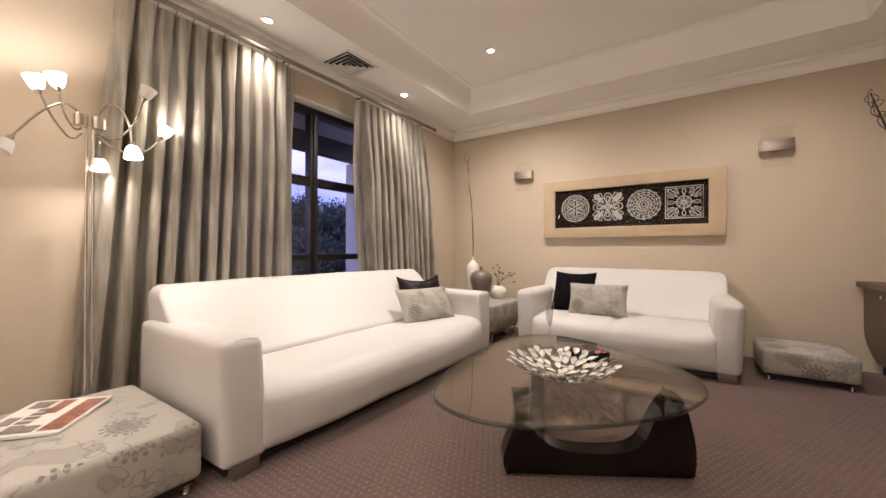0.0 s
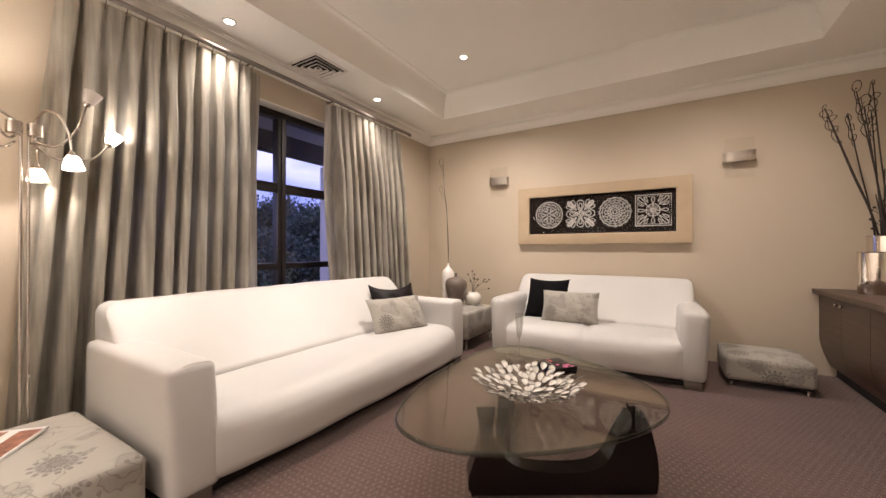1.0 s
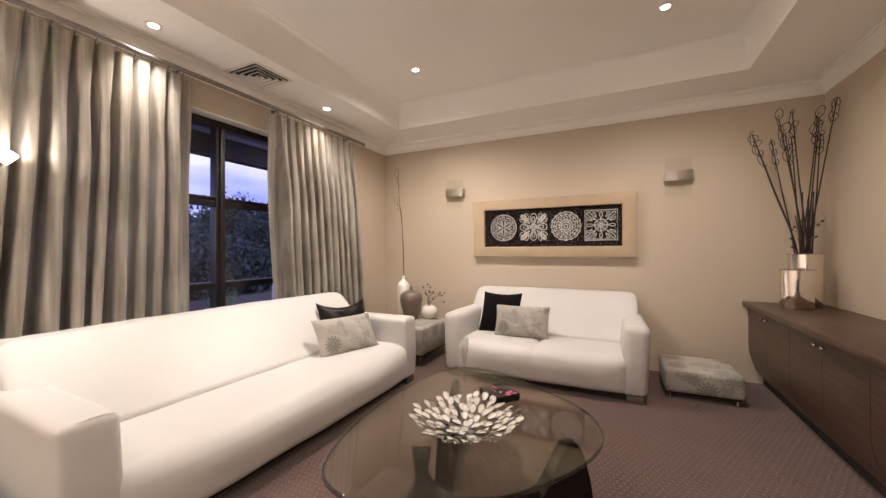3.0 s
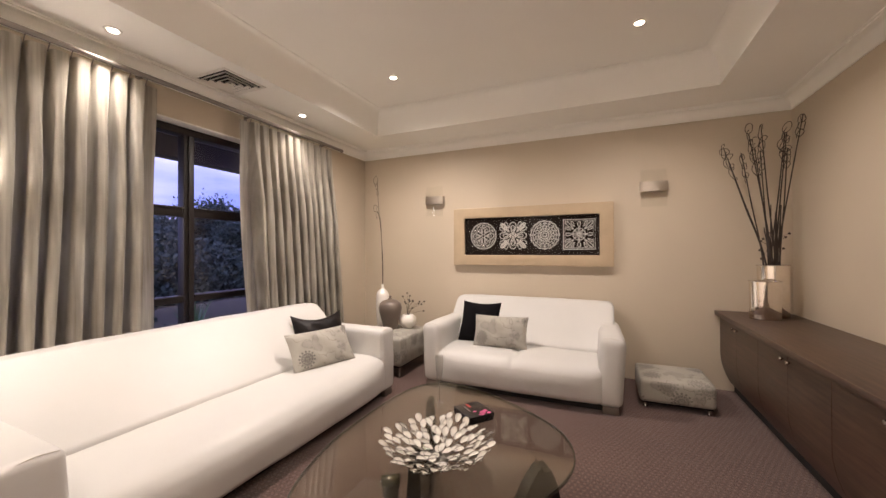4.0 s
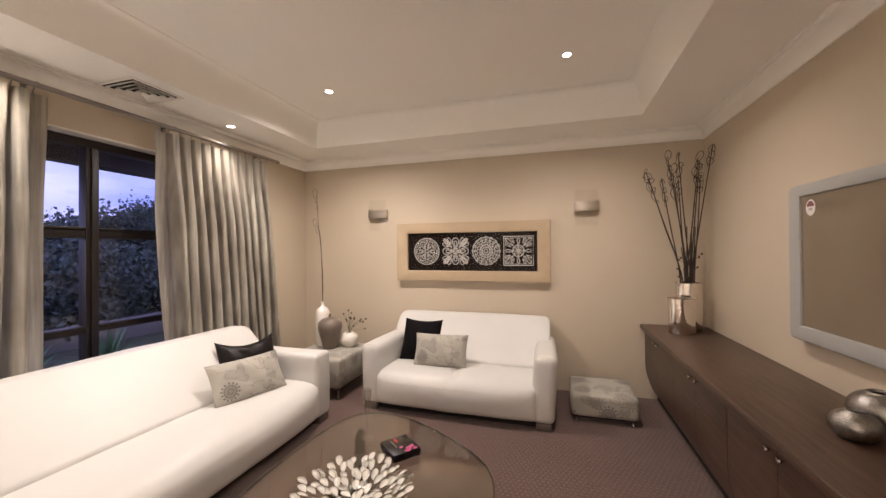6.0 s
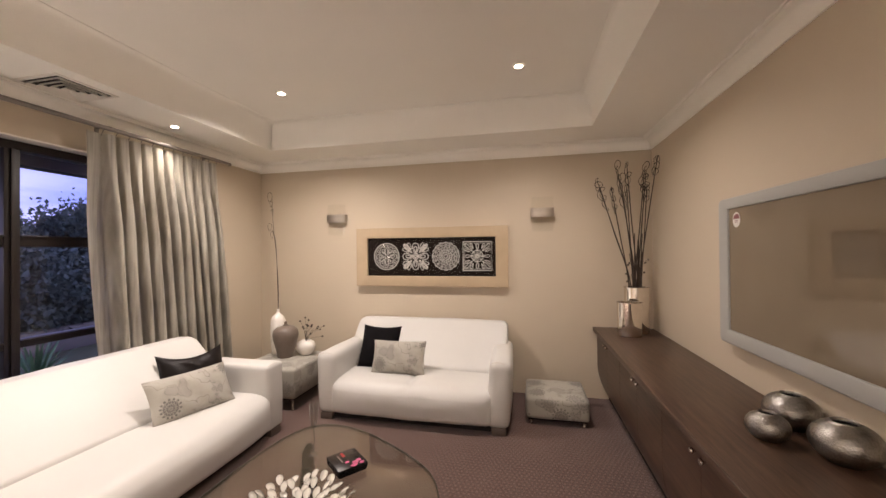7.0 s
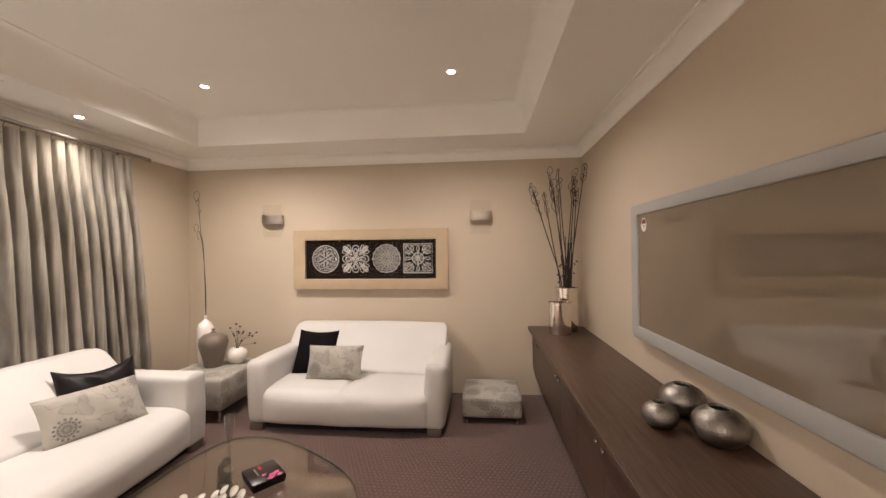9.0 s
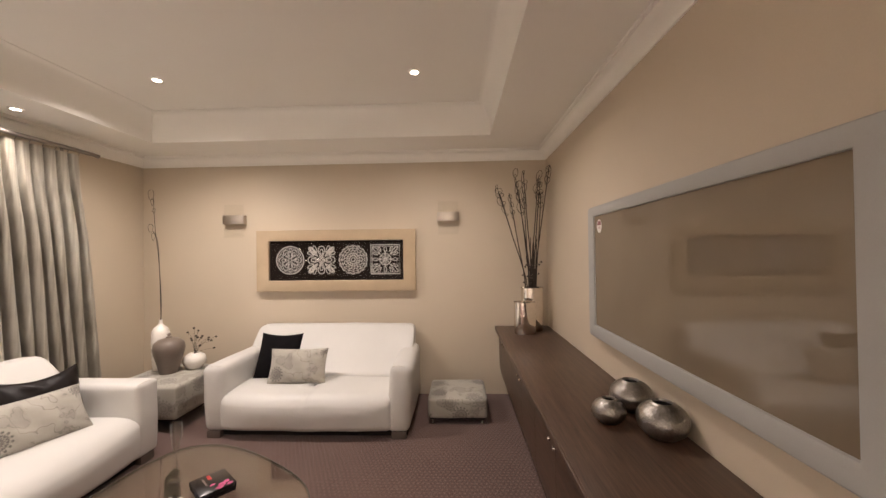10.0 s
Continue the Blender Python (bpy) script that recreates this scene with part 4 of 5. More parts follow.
b.faces.new(rings[0])
part("frame", b, M_TVFRAME, tv, "silver-grey bevelled frame", smooth=50)
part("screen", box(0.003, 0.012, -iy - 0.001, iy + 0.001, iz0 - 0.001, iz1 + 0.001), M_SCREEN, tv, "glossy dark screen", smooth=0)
part("wall_mount", box(0.045, 0.062, -0.3, 0.3, -0.2, 0.2), M_UNDER, tv, smooth=0)
st = part("sticker", extrude_outline([(0.040 * math.cos(a), 0.046 * math.sin(a)) for a in [2 * math.pi * i / 28 for i in range(28)]], 0, 0.0006, pose(0.0024, 0.755, 0.315, 90, 0, -90)), M_PAPER, tv, "round white and maroon sticker", smooth=0)
part("sticker_print", extrude_outline([(0.031 * math.cos(a), 0.006 + 0.031 * math.sin(a)) for a in [math.pi * i / 14 for i in range(15)]], 0.0008, 0.0012, pose(0.0024, 0.755, 0.315, 90, 0, -90)), M_MAROON, st, smooth=0)
for k in range(2):
    part("sticker_bar", extrude_outline([(-0.016, -0.008 - 0.008 * k), (0.016, -0.008 - 0.008 * k), (0.016, -0.004 - 0.008 * k), (-0.016, -0.004 - 0.008 * k)], 0.0008, 0.0012, pose(0.0024, 0.755, 0.315, 90, 0, -90)), M_MAROON, st, smooth=0)


# ---- pots and vases ----
def round_pot(x, y, r, label):
    h = 1.42 * r
    p = thing("metal_pot", pose(x, y, 0.773), label, "pot", "hammered pots")
    pr = [(0, 0), (0.45 * r, 0.0), (0.55 * r, 0.01 * r)]
    for i in range(1, 16):
        a = -1.2 + 2.42 * i / 15
        pr.append((r * math.cos(a) ** 0.85, h / 2 + h / 2 * 1.05 * math.sin(a)))
    rr, zz = pr[-1]
    pr += [(rr * 0.97, zz + 0.004), (rr * 0.90, zz + 0.002), (rr * 0.9, zz - 0.01)]
    part("body", lathe(pr, 36), M_HAMMER, p, smooth=60)
    # Shallow near-black cup; the hollow's shade is put into its colour.
    part("opening", lathe([(rr * 0.9, zz - 0.008), (rr * 0.95, zz - 0.04), (0, zz - 0.05)], 24), M_POTDARK, p, "near-black cup for the mouth's shade")
    return p


round_pot(3.81, 4.14, 0.079, "small round hammered silver pot on the sideboard")
round_pot(3.985, 4.285, 0.106, "middle-sized round hammered silver pot on the sideboard")
round_pot(3.988, 3.995, 0.108, "largest round hammered silver pot on the sideboard")


def oval_vase(x, y, rx, ry, h, label):
    v = thing("metal_vase", pose(x, y, 0.773), label, "vase", "polished vases")
    pr = [(0, 0), (0.93, 0), (0.97, 0.004), (0.97, 0.35 * h), (1.0, h - 0.012), (1.0, h), (0.965, h), (0.95, h - 0.02), (0.93, 0.03), (0, 0.03)]
    b = lathe([(q, z) for q, z in pr], 40)
    for w in b.verts:
        w.co.x *= rx
        w.co.y *= ry
    part("body", b, M_VASE, v, smooth=50)
    b = bmesh.new()
    tube(b, [(rx * 1.005 * math.cos(a), ry * 1.005 * math.sin(a), h - 0.002) for a in [2 * math.pi * i / 40 for i in range(41)]], 0.004, 6)
    part("rim", b, M_CHROME, v)
    return v


oval_vase(3.765, 6.09, 0.112, 0.075, 0.325, "oval polished silver vase, the lower of two")
oval_vase(3.872, 6.25, 0.115, 0.085, 0.455, "tall oval polished silver vase holding twisted branches")


def curly_stick(base, tip, rnd, r=0.0072):
    """A thin stick, bundled low down and leaning out above, its end wound into uneven loops."""
    base, tip = Vector(base), Vector(tip)
    low = Vector((base.x + 0.16 * (tip.x - base.x), base.y + 0.16 * (tip.y - base.y), 0.50))
    pts = spline([base, low, low.lerp(tip, 0.5) + Vector((rnd.uniform(-0.006, 0.006), 0, 0)), tip], 6)
    b = bmesh.new()
    tube(b, pts, r, 7, r * 0.55)
    d = (tip - low).normalized()
    a = d.cross(Vector((0.15, 1, 0.1))).normalized()
    c = d.cross(a)
    # a thin wire-like tendril that winds loosely round the upper part
    turns, span, w0, ph = rnd.choice((2, 3, 3)), rnd.uniform(0.16, 0.28), rnd.uniform(0.020, 0.034), rnd.uniform(0, 6.28)
    at = tip - d * span
    n = 14 * turns
    coil = []
    for i in range(n + 1):
        q = i / n
        t = 2 * math.pi * turns * q + ph
        w = w0 * (0.45 + 0.75 * math.sin(math.pi * q)) * (1 + 0.3 * math.sin(2.3 * t))
        coil.append(at + d * (span * q + 0.045 * math.sin(t)) + a * w * math.cos(t) + c * 0.5 * w * math.sin(t + 0.8))
    tube(b, coil, r * 0.4, 6)
    if rnd.random() < 0.4:
        w, h = rnd.uniform(0.022, 0.038), rnd.uniform(0.032, 0.055)
        lean = rnd.uniform(-0.5, 0.5)
        tube(b, [tip + d * h * (1 - math.cos(q)) + a * (w * math.sin(q) + lean * h * (1 - math.cos(q)) * 0.5) for q in [2 * math.pi * i / 18 for i in range(19)]], r * 0.38, 6)
    return b


rnd = random.Random(12)
br = thing("branch_arrangement", pose(3.872, 6.25, 0.81), "bundle of tall dark twisted willow sticks with curled tips", "dried branches")
for (tx, tz), ty in zip(((-0.36, 1.49), (-0.32, 1.43), (-0.23, 1.42), (-0.15, 1.61), (-0.07, 1.66), (-0.13, 1.46), (-0.06, 1.44), (0.07, 1.56), (0.11, 1.58), (0.19, 1.70), (0.125, 1.44)), (-0.03, 0.04, -0.04, 0.05, 0.02, -0.02, 0.07, -0.05, 0.03, -0.05, 0.06)):
    bx, by = rnd.uniform(-0.05, 0.05), rnd.uniform(-0.035, 0.035)
    part("stick", curly_stick((bx, by, 0.0), (tx, ty, tz), rnd), M_TWIG, br)
for k in range(9):
    bx, by = rnd.uniform(-0.05, 0.05), rnd.uniform(-0.035, 0.035)
    b = bmesh.new()
    tube(b, spline([(bx, by, 0.0), (0.9 * bx + rnd.uniform(-0.01, 0.01), by, 0.45), (1.3 * bx + rnd.uniform(-0.03, 0.03), by, rnd.uniform(0.66, 0.98))], 5), 0.0065, 7, 0.004)
    part("stick", b, M_TWIG, br)
for k in range(14):
    a = rnd.uniform(0, 2 * math.pi)
    rr = rnd.uniform(0.03, 0.13)
    z = rnd.uniform(0.44, 0.72)
    b = bmesh.new()
    tube(b, spline([(0, 0, 0.32), (0.4 * rr * math.cos(a), 0.4 * rr * math.sin(a), z - 0.06), (rr * math.cos(a), rr * math.sin(a), z)], 5), 0.0016, 5)
    s = part("sprig", b, M_TWIG, br)
    part("berry", lathe([(0, -0.011), (0.008, -0.007), (0.011, 0), (0.008, 0.007), (0, 0.011)], 10, pose(rr * math.cos(a), rr * math.sin(a), z)), M_BERRY, s)

# vases on the ottoman
OT = 0.437
wv = single("tall_white_vase", lathe([(0, 0), (0.062, 0), (0.066, 0.005), (0.078, 0.12), (0.082, 0.30), (0.079, 0.385), (0.063, 0.427), (0.032, 0.455), (0.017, 0.475), (0.015, 0.50), (0.018, 0.515), (0.012, 0.515), (0.010, 0.47), (0, 0.44)], 36), M_WHITECER, "tall slim white ceramic bottle vase on the ottoman", "vase", pose(-0.015, 6.02, OT - 0.004), smooth=60)
tvs = thing("taupe_vase", pose(0.17, 5.90, OT - 0.004), "taupe ceramic lidded urn on the ottoman", "vase")
part("body", lathe([(0, 0), (0.078, 0), (0.082, 0.006), (0.102, 0.10), (0.130, 0.20), (0.138, 0.255), (0.128, 0.305), (0.092, 0.338), (0.045, 0.352), (0.030, 0.356), (0, 0.357)], 40), M_TAUPE, tvs, smooth=60)
part("stopper", lathe([(0, 0.352), (0.028, 0.354), (0.026, 0.366), (0.012, 0.370), (0.012, 0.376), (0.018, 0.386), (0.012, 0.398), (0, 0.400)], 20), M_TAUPE, tvs, smooth=60)
wb = single("small_white_vase", lathe([(0, 0), (0.055, 0), (0.062, 0.006), (0.098, 0.05), (0.108, 0.09), (0.095, 0.135), (0.06, 0.158), (0.048, 0.165), (0.040, 0.163), (0.05, 0.15), (0, 0.12)], 36), M_WHITECER, "small squat white ceramic vase with berry sprigs", "vase", pose(0.325, 6.05, OT - 0.004), smooth=60)

tw = thing("single_twig", pose(-0.015, 6.02, 0.84), "tall thin twig with a curled tip, in the white bottle vase", "dried branches")
b = bmesh.new()
tube(b, spline([(0, 0, 0), (0.005, 0, 0.35), (-0.02, 0, 0.75), (-0.055, 0.0, 1.05), (-0.075, 0, 1.40)], 8), 0.004, 7, 0.0022)
part("stick", b, M_TWIG, tw)
b = bmesh.new()
tube(b, spline([(-0.003, 0.01, 0.02), (-0.015, 0.01, 0.5), (-0.035, 0.01, 0.9), (-0.085, 0.01, 1.03)], 8), 0.003, 6)
for cx, cz, rx_, rz_ in ((-0.105, 1.06, 0.026, 0.045), (-0.075, 0.97, 0.018, 0.04), (-0.085, 1.33, 0.016, 0.035), (-0.10, 1.41, 0.03, 0.055), (-0.07, 1.24, 0.014, 0.03)):
    tube(b, [(cx + rx_ * math.cos(q), 0.0 + 0.006 * math.sin(2 * q), cz + rz_ * math.sin(q)) for q in [2 * math.pi * i / 18 for i in range(19)]], 0.002, 5)
part("curl", b, M_TWIG, tw)
sp = thing("berry_sprigs", pose(0.325, 6.05, 0.56), "thin sprigs with small dark dried berries in the white vase", "dried flowers")
rnd = random.Random(4)
for k in range(15):
    a = rnd.uniform(-1.2, 1.6)
    rr, z = rnd.uniform(0.02, 0.24), rnd.uniform(0.08, 0.34)
    fx = rnd.uniform(-0.07, 0.24)
    tip = (fx, rr * math.sin(a) * 0.4, 0.8 * z * (1.0 - 1.6 * max(0.0, fx)) + 0.02)
    b = bmesh.new()
    tube(b, spline([(0, 0, 0), (0.35 * tip[0], 0.35 * tip[1], 0.65 * tip[2]), tip], 5), 0.0011, 5)
    s = part("sprig", b, M_TWIG, sp)
    part("berry", lathe([(0, -0.011), (0.009, -0.007), (0.012, 0), (0.009, 0.007), (0, 0.011)], 10, pose(*tip)), M_BERRY, s)

# ---- floor lamp ----
lamp = thing("floor_lamp", pose(-0.277, 2.427, 0), "nickel floor lamp with six curved arms and white glass shades", "floor lamp")
part("base", lathe([(0, 0), (0.14, 0), (0.145, 0.006), (0.14, 0.018), (0.03, 0.026), (0.018, 0.04), (0, 0.04)], 36), M_CHROME, lamp)
for dy in (-0.012, 0.014):
    b = bmesh.new()
    tube(b, [(0, dy, 0.02), (0, dy, 1.72)], 0.006, 12)
    part("pole", b, M_CHROME, lamp)
for dy in (-0.034, 0.034):
    part("hub", lathe([(0, -0.032), (0.026, -0.032), (0.029, -0.028), (0.029, 0.028), (0.026, 0.032), (0, 0.032)], 24, pose(0, dy, 1.695)), M_CHROME, lamp)


def lamp_arm(ctrl, tilt, lit):
    b = bmesh.new()
    pts = spline(ctrl, 10)
    tube(b, pts, 0.0055, 8)
    arm = part("arm", b, M_CHROME, lamp)
    e = pts[-1]
    m = Matrix.Translation(e) @ Matrix(tilt)
    part("socket", lathe([(0, -0.01), (0.010, -0.01), (0.014, 0.0), (0.014, 0.012), (0, 0.012)], 16, m), M_CHROME, arm)
    part("shade", lathe([(0, 0.010), (0.020, 0.012), (0.028, 0.025), (0.040, 0.072), (0.0385, 0.073), (0.0365, 0.071), (0.0255, 0.027), (0.018, 0.016), (0, 0.015)], 24, m), M_SHADE if lit else M_SHADE_OFF, arm, "lit frosted glass shade" if lit else "frosted glass shade", smooth=50)
    part("bulb", lathe([(0, 0.016), (0.006, 0.017), (0.0065, 0.034), (0.004, 0.040), (0, 0.041)], 12, m), M_LENS if lit else M_CLEAR, arm, "small halogen bulb")
    if lit:
        bulb = new("lamp_bulb_light", bpy.data.lights.new("lamp_bulb_light", "POINT"))
        bulb.data.energy, bulb.data.color, bulb.data.shadow_soft_size = BULB_W, WARM, 0.012
        bulb.location = lamp.matrix_world @ (m @ Vector((0, 0, 0.055)))


def aim(d):
    return Vector(d).to_track_quat("Z", "Y").to_matrix().to_4x4()


lamp_arm([(0, -0.03, 1.63), (0.0, -0.07, 1.595), (0.0, -0.125, 1.66), (0.0, -0.182, 1.79)], aim((0, -0.22, 1)), True)
lamp_arm([(0, -0.03, 1.655), (0, -0.055, 1.645), (0, -0.09, 1.70), (0, -0.115, 1.825)], aim((0, -0.15, 1)), True)
lamp_arm([(0, 0.03, 1.64), (0.04, 0.10, 1.63), (0.08, 0.16, 1.72), (0.10, 0.195, 1.855)], aim((0.1, 0.35, 1)), False)
lamp_arm([(0, 0.02, 1.635), (0.0, 0.11, 1.575), (-0.02, 0.24, 1.60), (-0.045, 0.325, 1.70)], aim((0, 0.45, 1)), True)
lamp_arm([(0, 0.03, 1.73), (0.08, 0.05, 1.78), (0.18, 0.075, 1.75), (0.24, 0.095, 1.66), (0.25, 0.105, 1.565)], aim((0.1, 0.05, -1)), True)
lamp_arm([(0.0, 0.03, 1.67), (-0.03, 0.045, 1.63), (-0.05, 0.05, 1.53)], aim((0, 0.05, -1)), True)
lamp_arm([(0, -0.03, 1.73), (0.0, -0.10, 1.76), (0.0, -0.185, 1.68), (0.0, -0.268, 1.545)], aim((0.1, -0.5, -1)), False)


# ---- wall lights and picture ----
def sconce(x):
    s = thing("wall_light", pose(x, Y1, 2.02), "brushed nickel wall light with a glass plate, switched off", "wall light", "wall lights")
    part("back_plate", box(-0.06, 0.06, -0.03, -0.001, -0.05, 0.05, 0.003), M_BRUSHED, s)
    b = bmesh.new()
    n = 16
    vs = []
    for d in (0.0, 0.0035):
        for z in (-0.05, 0.05):
            vs.append([b.verts.new(((0.125 - d) * math.sin(t), -0.055 - (0.020 - d) * math.cos(t), z)) for t in [-1.5 + 3.0 * i / n for i in range(n + 1)]])
    for i in range(n):
        b.faces.new((vs[0][i], vs[0][i + 1], vs[1][i + 1], vs[1][i]))
        b.faces.new((vs[2][i], vs[3][i], vs[3][i + 1], vs[2][i + 1]))
        b.faces.new((vs[1][i], vs[1][i + 1], vs[3][i + 1], vs[3][i]))
        b.faces.new((vs[0][i], vs[2][i], vs[2][i + 1], vs[0][i + 1]))
    add_box(b, -0.126, -0.120, -0.06, -0.002, -0.05, 0.05)
    add_box(b, 0.120, 0.126, -0.06, -0.002, -0.05, 0.05)
    part("band", b, M_BRUSHED, s, "curved brushed nickel band", smooth=50)
    part("glass_plate", box(-0.115, 0.115, -0.048, -0.042, -0.205, 0.175, 0.002), M_FROST, s, "clear glass plate", smooth=0)
    return s


sconce(0.50)
sconce(2.985)

art = thing("framed_picture", pose(1.694, Y1, 1.537), "long champagne-framed picture with four carved white medallions on black", "picture")
AW, AH, IW, IH = 0.918, 0.350, 0.777, 0.227
b = bmesh.new()
rings = []
for f, d in ((0.0, -0.002), (0.0, -0.066), (0.03, -0.071), (0.10, -0.073), (0.86, -0.066), (0.95, -0.063), (1.0, -0.058), (1.0, -0.003)):
    hx, hz = AW + (IW - AW) * f, AH + (IH - AH) * f
    rings.append([b.verts.new((sx * hx, d, sz * hz)) for sx, sz in ((-1, -1), (1, -1), (1, 1), (-1, 1))])
for p, q in zip(rings, rings[1:]):
    for i in range(4):
        j = (i + 1) % 4
        b.faces.new((p[i], p[j], q[j], q[i]))
part("frame", b, M_CHAMPAGNE, art, "champagne metallic frame", smooth=25)
part("board", box(-IW, IW, -0.030, -0.002, -IH, IH), M_ARTBLACK, art, "black backing board", smooth=0)
part("glass", box(-IW, IW, -0.062, -0.059, -IH, IH), M_ARTGLASS, art, smooth=0).visible_shadow = False


def bar_ring(bm, pts, r=0.004, closed=True):
    """A carved bar along pts in the picture's plane."""
    p3 = [Vector((x, -0.036, z)) for x, z in pts]
    tube(bm, p3 + ([p3[0]] if closed else []), 0.72 * r, 6, caps=not closed)


def circle(r, n=32, k=0, amp=0.0, ph=0.0):
    return [((r + amp * math.cos(k * a + ph)) * math.cos(a), (r + amp * math.cos(k * a + ph)) * math.sin(a)) for a in [2 * math.pi * i / n for i in range(n)]]


def petal_loop(bm, r0, r1, w, a, r=0.004):
    out = []
    for i in range(16):
        q = 2 * math.pi * i / 16
        rr = (r0 + r1) / 2 + (r1 - r0) / 2 * math.cos(q)
        s = w * math.sin(q) * (0.6 + 0.4 * math.cos(q))
        out.append((rr * math.cos(a) - s * math.sin(a), rr * math.sin(a) + s * math.cos(a)))
    bar_ring(bm, out, r)


R_ = 0.158
meds = []
b = bmesh.new()
bar_ring(b, circle(R_), 0.009)
bar_ring(b, circle(R_ - 0.02), 0.004)
for k in range(6):
    petal_loop(b, 0.03, 0.128, 0.045, math.pi * k / 3, 0.007)
    petal_loop(b, 0.05, 0.10, 0.02, math.pi * k / 3, 0.006)
    petal_loop(b, 0.09, 0.135, 0.018, math.pi * (k + 0.5) / 3, 0.006)
bar_ring(b, circle(0.02, 16), 0.008)
meds.append(b)
b = bmesh.new()
for k in range(4):
    a = math.pi / 2 * k
    petal_loop(b, 0.02, R_, 0.055, a, 0.008)
    petal_loop(b, 0.05, 0.12, 0.025, a, 0.008)
    petal_loop(b, 0.06, 0.205, 0.03, a + math.pi / 4, 0.009)
    petal_loop(b, 0.10, 0.19, 0.012, a + math.pi / 4, 0.008)
    for s in (-1, 1):
        petal_loop(b, 0.10, 0.185, 0.022, a + math.pi / 4 + s * 0.26, 0.007)
bar_ring(b, circle(0.035, 20, 8, 0.006), 0.009)
bar_ring(b, circle(0.015, 12), 0.009)
meds.append(b)
b = bmesh.new()
for r, n_, am, rad in ((R_ + 0.002, 96, 0.006, 0.007), (0.132, 96, 0.004, 0.005), (0.105, 64, 0.005, 0.006), (0.072, 48, 0.004, 0.006), (0.045, 32, 0.003, 0.008), (0.022, 20, 0.0, 0.008)):
    bar_ring(b, circle(r, n_, 16, am), rad)
for k in range(16):
    petal_loop(b, 0.108, 0.155, 0.012, math.pi * k / 8, 0.004)
    petal_loop(b, 0.05, 0.10, 0.009, math.pi * (k + 0.5) / 8, 0.004)
meds.append(b)
b = bmesh.new()
for q, rad in ((0.165, 0.009), (0.148, 0.004)):
    bar_ring(b, [(-q, -q), (q, -q), (q, q), (-q, q)], rad)
bar_ring(b, circle(0.065), 0.007)
for k in range(8):
    a = math.pi * k / 4
    petal_loop(b, 0.008, 0.06, 0.011, a, 0.005)
    if k % 2 == 0:
        petal_loop(b, 0.07, 0.14, 0.022, a, 0.006)
    else:
        petal_loop(b, 0.08, 0.20, 0.022, a, 0.007)
        for s in (-1, 1):
            petal_loop(b, 0.10, 0.165, 0.016, a + 0.28 * s, 0.006)
meds.append(b)
for x, b in zip((-0.537, -0.172, 0.196, 0.567), meds):
    bmesh.ops.transform(b, matrix=pose(x, 0, 0.006), verts=b.verts)
    part("medallion", b, M_CARVED, art, "carved whitewashed medallion", smooth=60)

# ---- outside ----
structure("ground", box(-400, WX0 - 0.005, -400, 400, -0.55, -0.35), M_GARDEN, "dim garden ground outside the window", "ground", smooth=0)
porch = thing("porch", Matrix.Identity(4), "covered porch with a dark beam and a white rendered column", "porch", kind="structure")
part("slab", box(-2.9, WX0 - 0.005, 0.0, 12.0, -0.349, -0.10), M_STONE, porch, smooth=0)
part("roof_soffit", box(-3.1, WX0 - 0.005, 0.0, 12.0, 2.86, 2.98), M_SOFFIT, porch, smooth=0)
part("beam", box(-2.75, -2.55, 0.0, 12.0, 2.58, 2.859, 0.01), M_FRAME_DARK, porch, "dark fascia beam", smooth=0)
part("column", box(-2.85, -2.45, 6.38, 6.86, -0.099, 2.579, 0.01), M_RENDER, porch, "white rendered column")
gw = single("garden_wall", box(-6.6, -6.35, 1.0, 22.0, -0.35, 0.12, 0.02), M_STONE, "low stone garden wall", "garden wall")


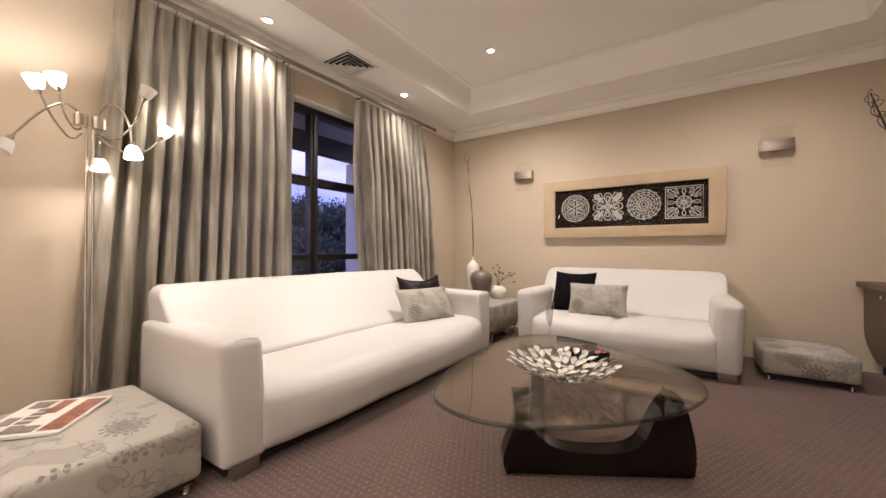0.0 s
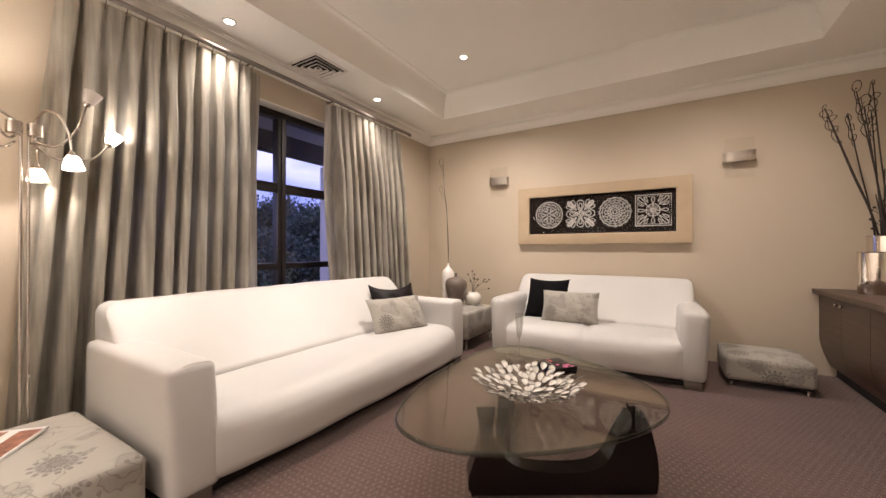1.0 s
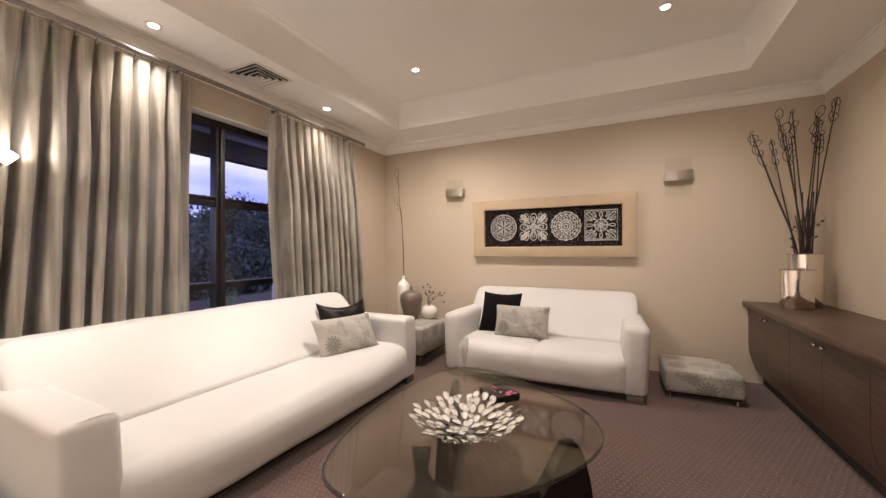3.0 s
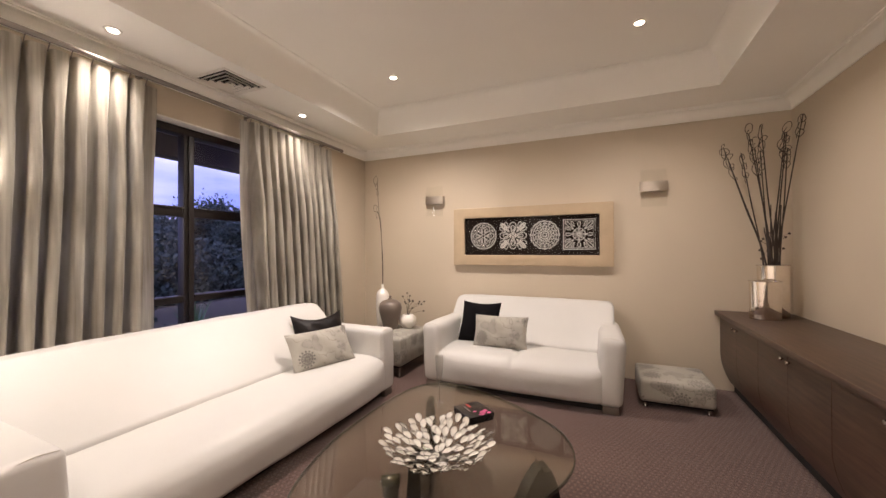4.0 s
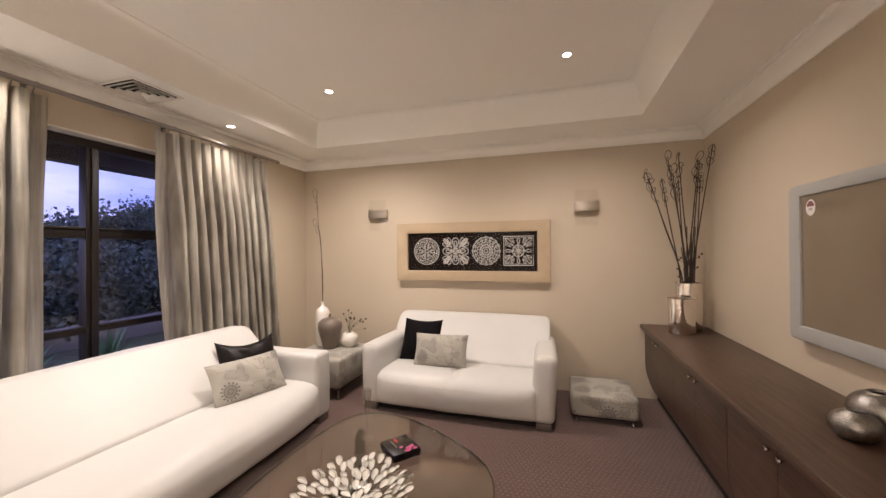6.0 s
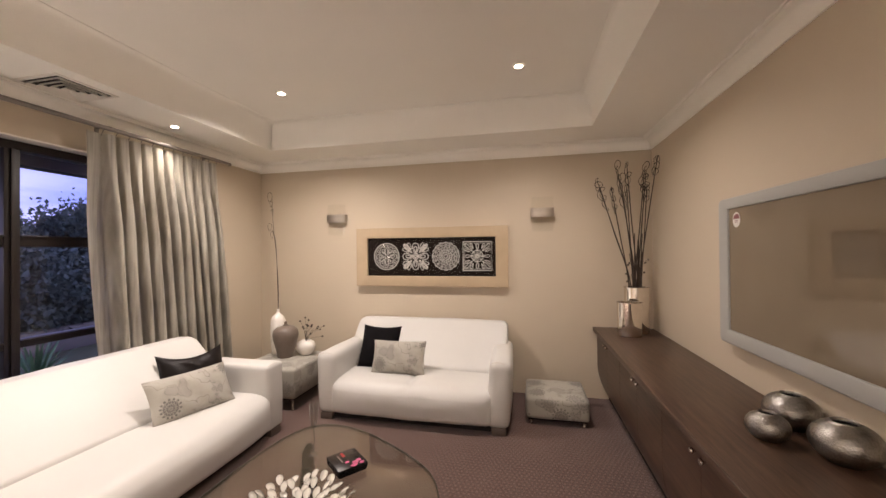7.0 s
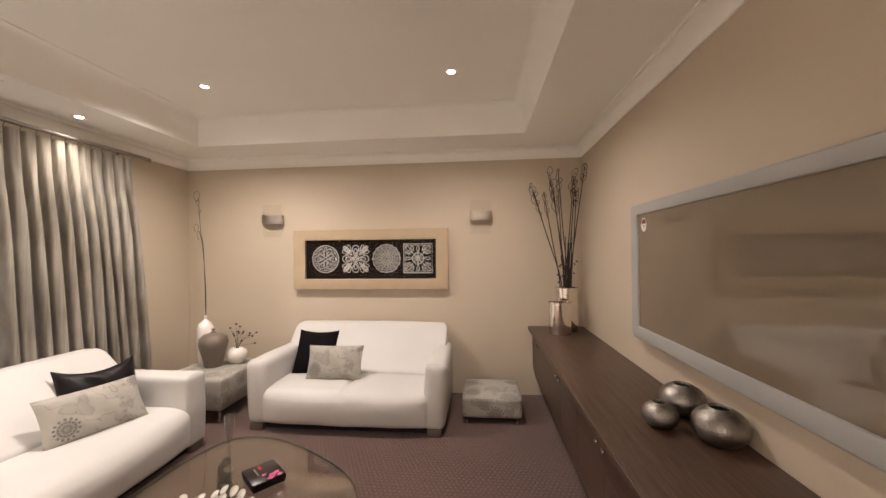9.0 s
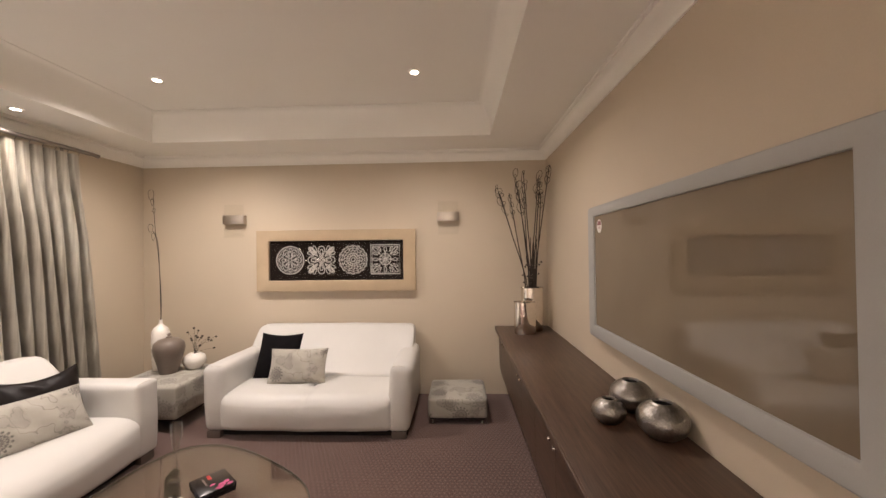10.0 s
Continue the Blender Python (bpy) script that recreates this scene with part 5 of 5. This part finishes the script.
def shrub_tree(x, y, h, w, seed):
    """A small spreading tree: trunk, limbs and a crown of many small leaf clumps with gaps."""
    rnd = random.Random(seed)
    t = thing("garden_tree", pose(x, y, -0.35), "dark bushy garden tree at dusk", "tree", "garden trees")
    b = bmesh.new()
    tube(b, spline([(0, 0, 0), (0.05, 0.03, h * 0.25), (0.0, 0.1, h * 0.5), (0.05, 0, h * 0.8)], 6), 0.09, 8, 0.03)
    tips = []
    for k in range(16):
        a, e = rnd.uniform(0, 6.28), rnd.uniform(0.35, 1.0)
        s = Vector((0, 0.03, h * rnd.uniform(0.15, 0.6)))
        e_ = Vector((w * math.cos(a) * math.sqrt(1 - (e - 0.55) ** 2 * 2), w * math.sin(a), h * e))
        tube(b, spline([s, s.lerp(e_, 0.5) + Vector((0, 0, -0.1)), e_], 5), 0.03, 5, 0.006)
        tips.append((s, e_))
    part("trunk", b, M_BARK, t)
    vs, fs = [], []
    for k in range(20000):
        s, e_ = tips[rnd.randrange(len(tips))]
        c = s.lerp(e_, rnd.uniform(0.35, 1.05)) + Vector((rnd.gauss(0, 0.22), rnd.gauss(0, 0.22), rnd.gauss(0, 0.2)))
        L = rnd.uniform(0.07, 0.17)
        d = Vector((rnd.gauss(0, 1), rnd.gauss(0, 1), rnd.gauss(0.6, 0.8))).normalized()
        n = d.cross(Vector((rnd.gauss(0, 1), rnd.gauss(0, 1), rnd.gauss(0, 1)))).normalized()
        i = len(vs)
        vs += [c, c + d * L * 0.5 + n * L * 0.3, c + d * L, c + d * L * 0.5 - n * L * 0.3]
        fs.append((i, i + 1, i + 2, i + 3))
    me = bpy.data.meshes.new("crown")
    me.from_pydata([tuple(v) for v in vs], [], fs)
    me.materials.append(M_LEAF)
    cr = new("crown", me)
    cr.parent = t


for k, (x, y, h, w) in enumerate(((-9.0, 7.4, 3.0, 1.5), (-9.6, 9.6, 3.2, 1.7), (-8.6, 11.8, 3.5, 1.6), (-10.0, 13.6, 3.9, 1.8), (-8.8, 15.6, 3.6, 1.6), (-11.0, 5.6, 2.8, 1.6), (-12.0, 11.0, 4.0, 2.0), (-9.5, 17.8, 3.8, 1.8), (-7.6, 8.4, 2.0, 1.3), (-7.7, 10.6, 2.2, 1.4), (-7.6, 12.8, 2.1, 1.3), (-7.8, 15.0, 2.4, 1.4), (-7.5, 6.3, 1.9, 1.2), (-11.5, 8.4, 3.0, 1.8), (-11.5, 14.8, 4.0, 1.8))):
    shrub_tree(x, y, 0.87 * h, w, 30 + k)


def spiky_plant(x, y, seed):
    rnd = random.Random(seed)
    p = thing("spiky_plant", pose(x, y, -0.10), "spiky green strap-leaved plant in a pot on the porch", "plant", "porch plants")
    part("pot", lathe([(0, 0), (0.15, 0), (0.2, 0.36), (0.215, 0.38), (0.195, 0.38), (0.18, 0.33), (0, 0.33)], 28), M_STONE, p)
    for k in range(34):
        a, e, L = rnd.uniform(0, 6.28), rnd.uniform(0.25, 1.35), rnd.uniform(0.45, 0.7)
        b = bmesh.new()
        prev = None
        for i in range(7):
            t = i / 6
            r, z = L * t * math.cos(e), 0.33 + L * t * math.sin(e) - 0.22 * t * t * math.cos(e)
            w = 0.016 * math.sin(math.pi * (0.15 + 0.85 * t)) + 0.001
            c = Vector((r * math.cos(a), r * math.sin(a), z))
            s = Vector((-math.sin(a), math.cos(a), 0)) * w
            cur = (b.verts.new(c - s), b.verts.new(c + Vector((0, 0, -w * 0.4))), b.verts.new(c + s))
            if prev:
                b.faces.new((prev[0], prev[1], cur[1], cur[0]))
                b.faces.new((prev[1], prev[2], cur[2], cur[1]))
            prev = cur
        part("leaf", b, M_SPIKE, p)


spiky_plant(-2.25, 5.12, 3)
spiky_plant(-2.30, 4.45, 5)
